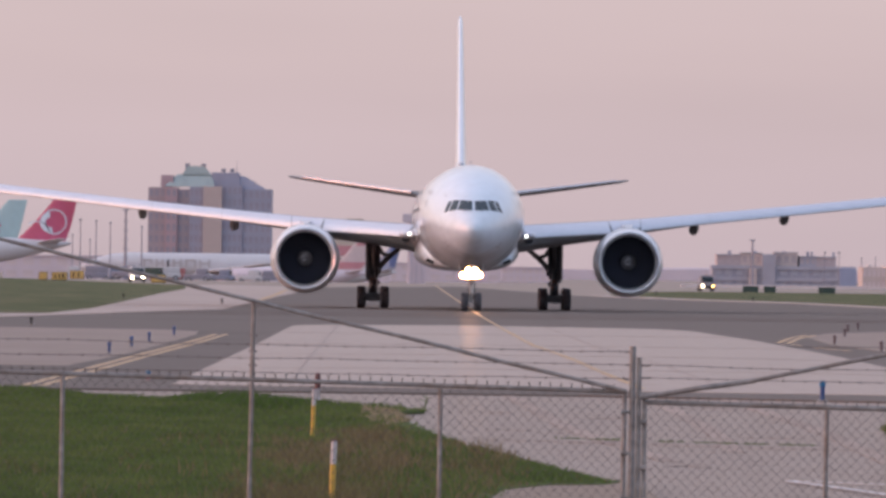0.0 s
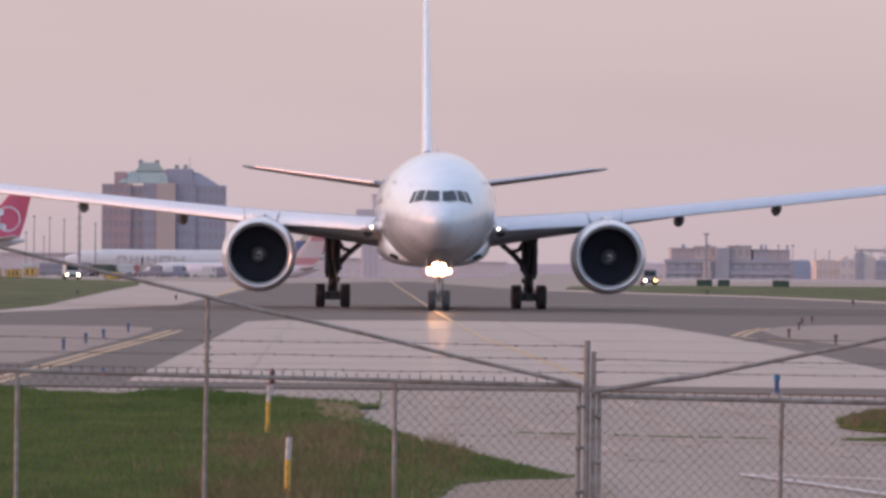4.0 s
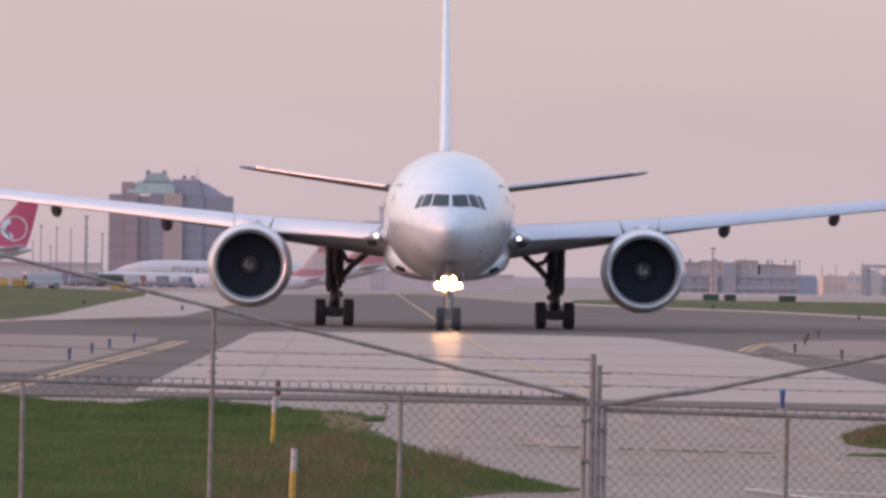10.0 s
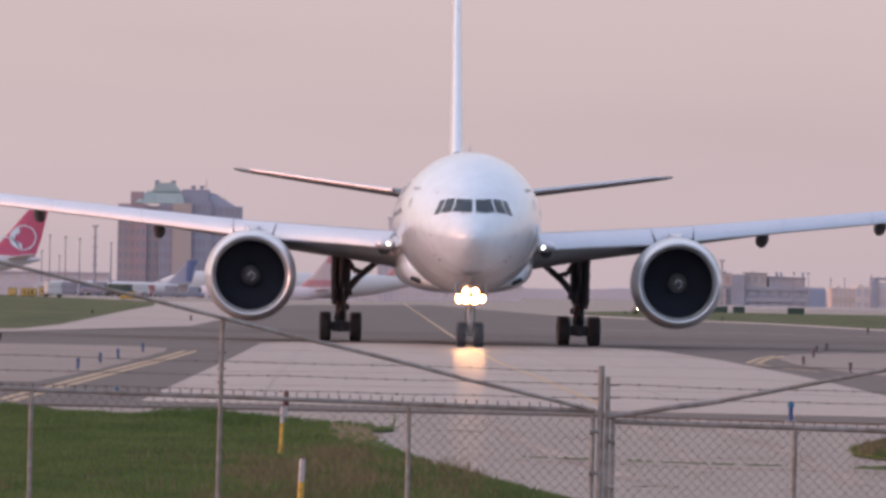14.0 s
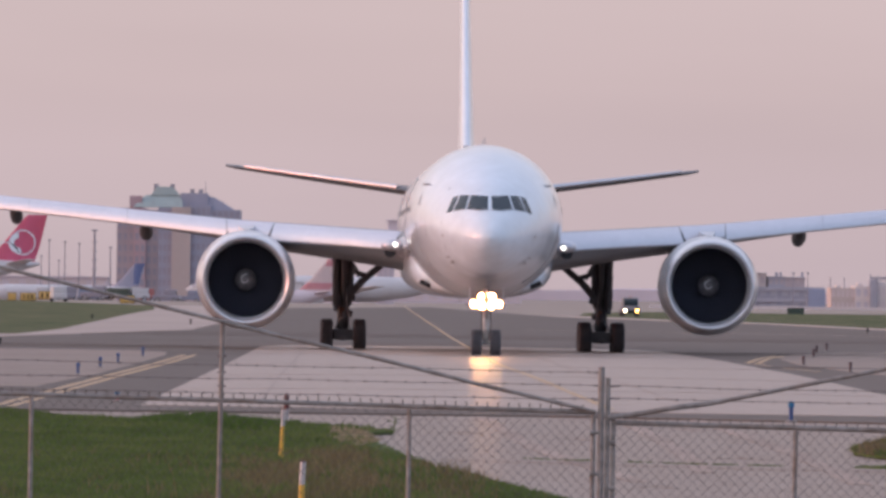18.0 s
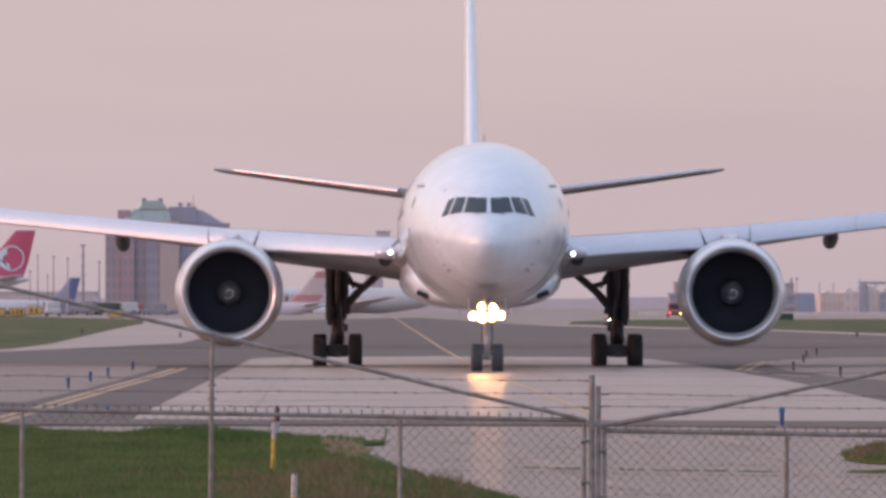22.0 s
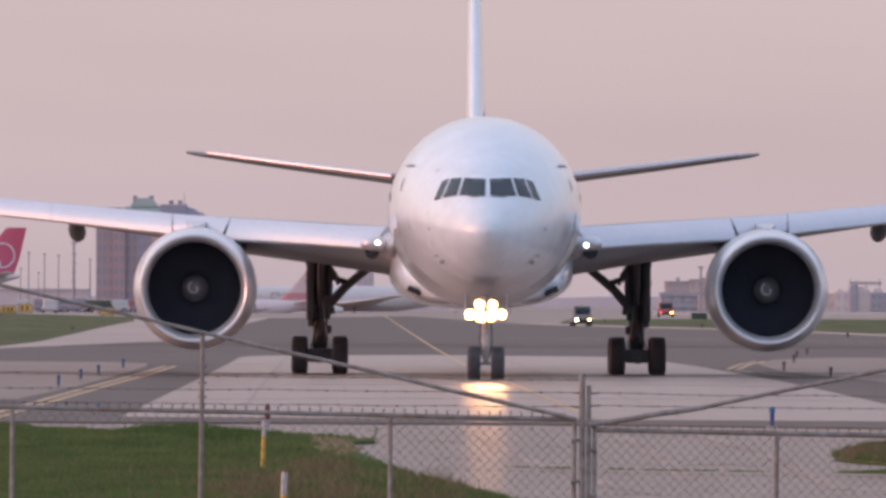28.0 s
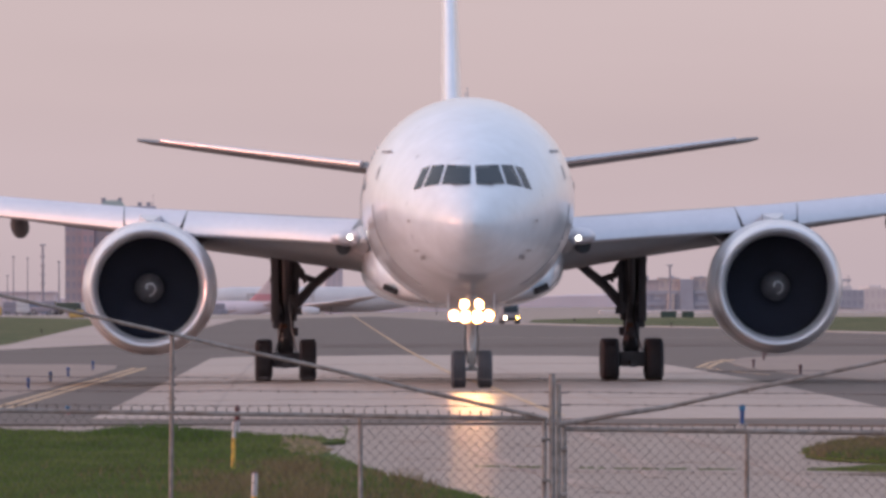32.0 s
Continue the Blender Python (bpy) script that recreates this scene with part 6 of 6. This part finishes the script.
rolling = []
tug = vehicle("pushback_tug", "dark grey tug with lit headlamps driving on the service road", pose(30, 1100, 0.0), 1.5, 4.2, 1.7, M_TUGPAINT, M_HEAD, True, "amber")
red_truck = vehicle("service_truck", "red service truck with one red and one white lamp lit", pose(25, 1150, 0.0), 1.7, 4.5, 1.7, M_REDVEH, M_HEAD, True, "red", True)
white_van = vehicle("service_van", "white van with lit headlamps driving on the service road", pose(-33, 1140, 0.0), 1.7, 4.4, 1.75, M_VAN, M_HEAD, False, None, True)
for x, y, rz, ml, w, h, van in ((-40.5, 1300, 80, M_GREYVEH, 1.7, 1.8, False), (-38.2, 1320, 70, M_CANVAS, 1.7, 1.6, True), (-36.2, 1330, 95, M_VAN, 1.6, 1.7, True), (-33.8, 1400, 85, M_GREYVEH, 1.8, 1.8, False), (-37.4, 1420, 90, M_REDVEH, 1.7, 1.9, False),
                               (-27.5, 1450, 85, M_VAN, 1.7, 1.9, False), (-24.0, 1450, 95, M_GREYVEH, 1.7, 1.8, True), (-21.5, 1500, 90, M_GREYVEH, 1.8, 2.0, False), (-47.5, 1400, 90, M_GREYVEH, 1.8, 2.0, True), (-51.5, 1400, 90, M_VAN, 1.8, 1.9, False), (-31.2, 1430, 75, M_BLUEVEH, 1.7, 1.8, False), (-43.6, 1380, 100, M_BLUEVEH, 1.7, 1.9, True)):
    vehicle("service_vehicle", {id(M_GREYVEH): "parked grey apron service vehicle", id(M_VAN): "parked white apron service vehicle", id(M_REDVEH): "parked red apron service vehicle", id(M_CANVAS): "parked dark green apron service vehicle", id(M_BLUEVEH): "parked blue-grey apron service vehicle"}[id(ml)], pose(x, y, ground_z(y), 0, 0, rz), w, 3.7, h, ml, van=van)

# distant tree line and low roofs that close the horizon, paled by painted haze
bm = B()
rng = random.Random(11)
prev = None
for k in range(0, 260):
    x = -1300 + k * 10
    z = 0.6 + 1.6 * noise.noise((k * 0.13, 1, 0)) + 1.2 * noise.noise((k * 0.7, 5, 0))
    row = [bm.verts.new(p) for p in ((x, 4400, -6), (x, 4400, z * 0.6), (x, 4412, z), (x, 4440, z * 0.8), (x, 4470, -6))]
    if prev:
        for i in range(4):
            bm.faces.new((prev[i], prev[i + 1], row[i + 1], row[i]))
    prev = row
tagged(obj("backdrop", bm, M_FARTREE), "distant tree line in a haze-paled colour", kind="structure")
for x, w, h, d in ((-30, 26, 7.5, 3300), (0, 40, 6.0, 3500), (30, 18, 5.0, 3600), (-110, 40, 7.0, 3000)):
    t = thing("far_hall", "low far airport hall in haze-paled colours", "building", "far halls", pose(x, d, ground_z(d)))
    tower(t, -w / 2, w / 2, 0, 20, 0, h, M_HAZEPALE, 2, 8, M_ROSEWALL)
    part("roof", box(B(), -w / 2 - 0.5, w / 2 + 0.5, -0.5, 20.5, h, h + 0.5), M_HAZEPALE, t, smooth=False)


# ---- what moves ----
# seconds, x, y of the airliner's main gear, and its heading
AIRLINER = [
    (0, 1.28, 614.0, 0.70),
    (1, 1.49, 602.3, 0.97),
    (2, 1.67, 590.9, 0.97),
    (3, 1.81, 579.6, 0.82),
    (4, 1.92, 568.6, 0.61),
    (5, 2.00, 557.7, 0.39),
    (6, 2.04, 547.0, 0.21),
    (7, 2.07, 536.5, 0.08),
    (8, 2.08, 526.2, 0.02),
    (9, 2.08, 516.1, 0.03),
    (10, 2.09, 506.1, 0.09),
    (11, 2.10, 496.3, 0.19),
    (12, 2.12, 486.7, 0.32),
    (13, 2.16, 477.2, 0.45),
    (14, 2.22, 467.9, 0.57),
    (15, 2.29, 458.8, 0.66),
    (16, 2.38, 449.8, 0.72),
    (17, 2.48, 440.9, 0.73),
    (18, 2.59, 432.2, 0.69),
    (19, 2.71, 423.6, 0.62),
    (20, 2.82, 415.2, 0.51),
    (21, 2.93, 406.9, 0.37),
    (22, 3.01, 398.7, 0.22),
    (23, 3.08, 390.6, 0.08),
    (24, 3.12, 382.6, -0.04),
    (25, 3.13, 374.8, -0.12),
    (26, 3.11, 367.0, -0.15),
    (27, 3.07, 359.3, -0.13),
    (28, 3.02, 351.8, -0.05),
    (29, 2.97, 344.3, 0.06),
    (30, 2.97, 336.9, 0.17),
    (31, 3.01, 329.6, 0.20),
    (32, 3.11, 322.3, 0.13),
]

# the pavement dips a few centimetres on the way
DIP = [(0, 0.0), (14, 0.0), (17, -0.04), (19, -0.085), (21, -0.07), (23, -0.06), (26, -0.04), (29, 0.0), (32, 0.0)]


def between(rows_, t):
    for p, q in zip(rows_, rows_[1:]):
        if t <= q[0]:
            k = (t - p[0]) / (q[0] - p[0])
            return [p[i] + (q[i] - p[i]) * k for i in range(1, len(p))]
    return list(rows_[-1][1:])


def rolled(rows_, t):
    """Metres rolled since the start."""
    s, last = 0.0, rows_[0]
    for r in rows_[1:]:
        step = math.hypot(r[1] - last[1], r[2] - last[2])
        if r[0] >= t:
            return s + step * (t - last[0]) / (r[0] - last[0])
        s, last = s + step, r
    return s


def motions():
    rows_ = []
    for t, x, y, turn in AIRLINER:
        back, front = rise(x - 5.5, y), rise(x, y - 31.1)
        rows_.append((t, pose(x, y, between(DIP, t)[0] + back, math.degrees((back - front) / 31.1), 0, turn)))
    walk(airliner, rows_)
    ticks = [k / 10 for k in range(321)]
    for w, r in wheels:
        at = w.matrix_basis.translation.copy()
        rows_ = []
        for t in ticks:
            rows_.append((t, Matrix.Translation(at) @ pose(0, 0, 0, math.degrees(rolled(AIRLINER, t) / r) % 360)))
        walk(w, rows_)
    for f in fans:
        at = f.matrix_basis.translation.copy()
        walk(f, [(t, Matrix.Translation(at) @ pose(0, 0, 0, 0, (t * 860) % 360, 0)) for t in ticks])
    walk(push_jet, [(t, pose(x, 2400, ground_z(2400), 0, 0, LEFT)) for t, x in ((0, PUSH0), (3, PUSH0 + 3.5), (6, PUSH0 + 8.0), (9, PUSH0 + 14.2), (13, PUSH0 + 22.5), (17, PUSH0 + 31), (22, PUSH0 + 38), (32, PUSH0 + 44))])
    walk(blue_jet, [(0, pose(BLUE0 - 3.2, 2250, ground_z(2250), 0, 0, LEFT))] + [(t, pose(BLUE0 - 2.95 * t, 2250, ground_z(2250), 0, 0, LEFT)) for t in (16, 24, 32)])
    drives = {
        tug: [(0, 28.55, 1100), (3, 27.2, 1082), (9, 24.4, 1040), (16, 20.7, 934), (19, 19.2, 902), (22, 18.3, 868), (23, 17.6, 857), (25, 17.15, 846), (28, 15.75, 843), (30, 14.45, 866), (31, 13.65, 874), (32, 12.9, 880)],
        red_truck: [(0, 20.9, 1150), (8, 26.0, 1150), (16, 31.0, 1150), (20, 31.0, 1148), (32, 30.8, 1140)],
        white_van: [(0, -34.6, 1148), (2, -35.3, 1135), (6, -37.3, 1125), (9, -39.7, 1128), (10, -40.4, 1135), (12, -41.0, 1150), (16, -41.2, 1175), (24, -41.4, 1215), (32, -41.6, 1250)],
    }
    for ob, rows_ in drives.items():
        turns = ((0, 4), (9.2, 8), (9.9, -60), (10.7, -125), (11.5, -172), (32, -178)) if ob is white_van else ((0, 4 if ob is tug else 0), (32, 4 if ob is tug else 0))
        times = sorted({r[0] for r in rows_} | {t for t, _ in turns})
        walk(ob, [(t, pose(*between(rows_, t), 0.0, 0, 0, between(turns, t)[0])) for t in times])
        for w, owner in rolling:
            if owner is ob:
                at = w.matrix_basis.translation.copy()
                walk(w, [(t, Matrix.Translation(at) @ pose(0, 0, 0, math.degrees(rolled(rows_, t) / 0.34) % 360)) for t in [k / 16 for k in range(513)]])


PUSH0 = -52.0
BLUE0 = -24.2
motions()
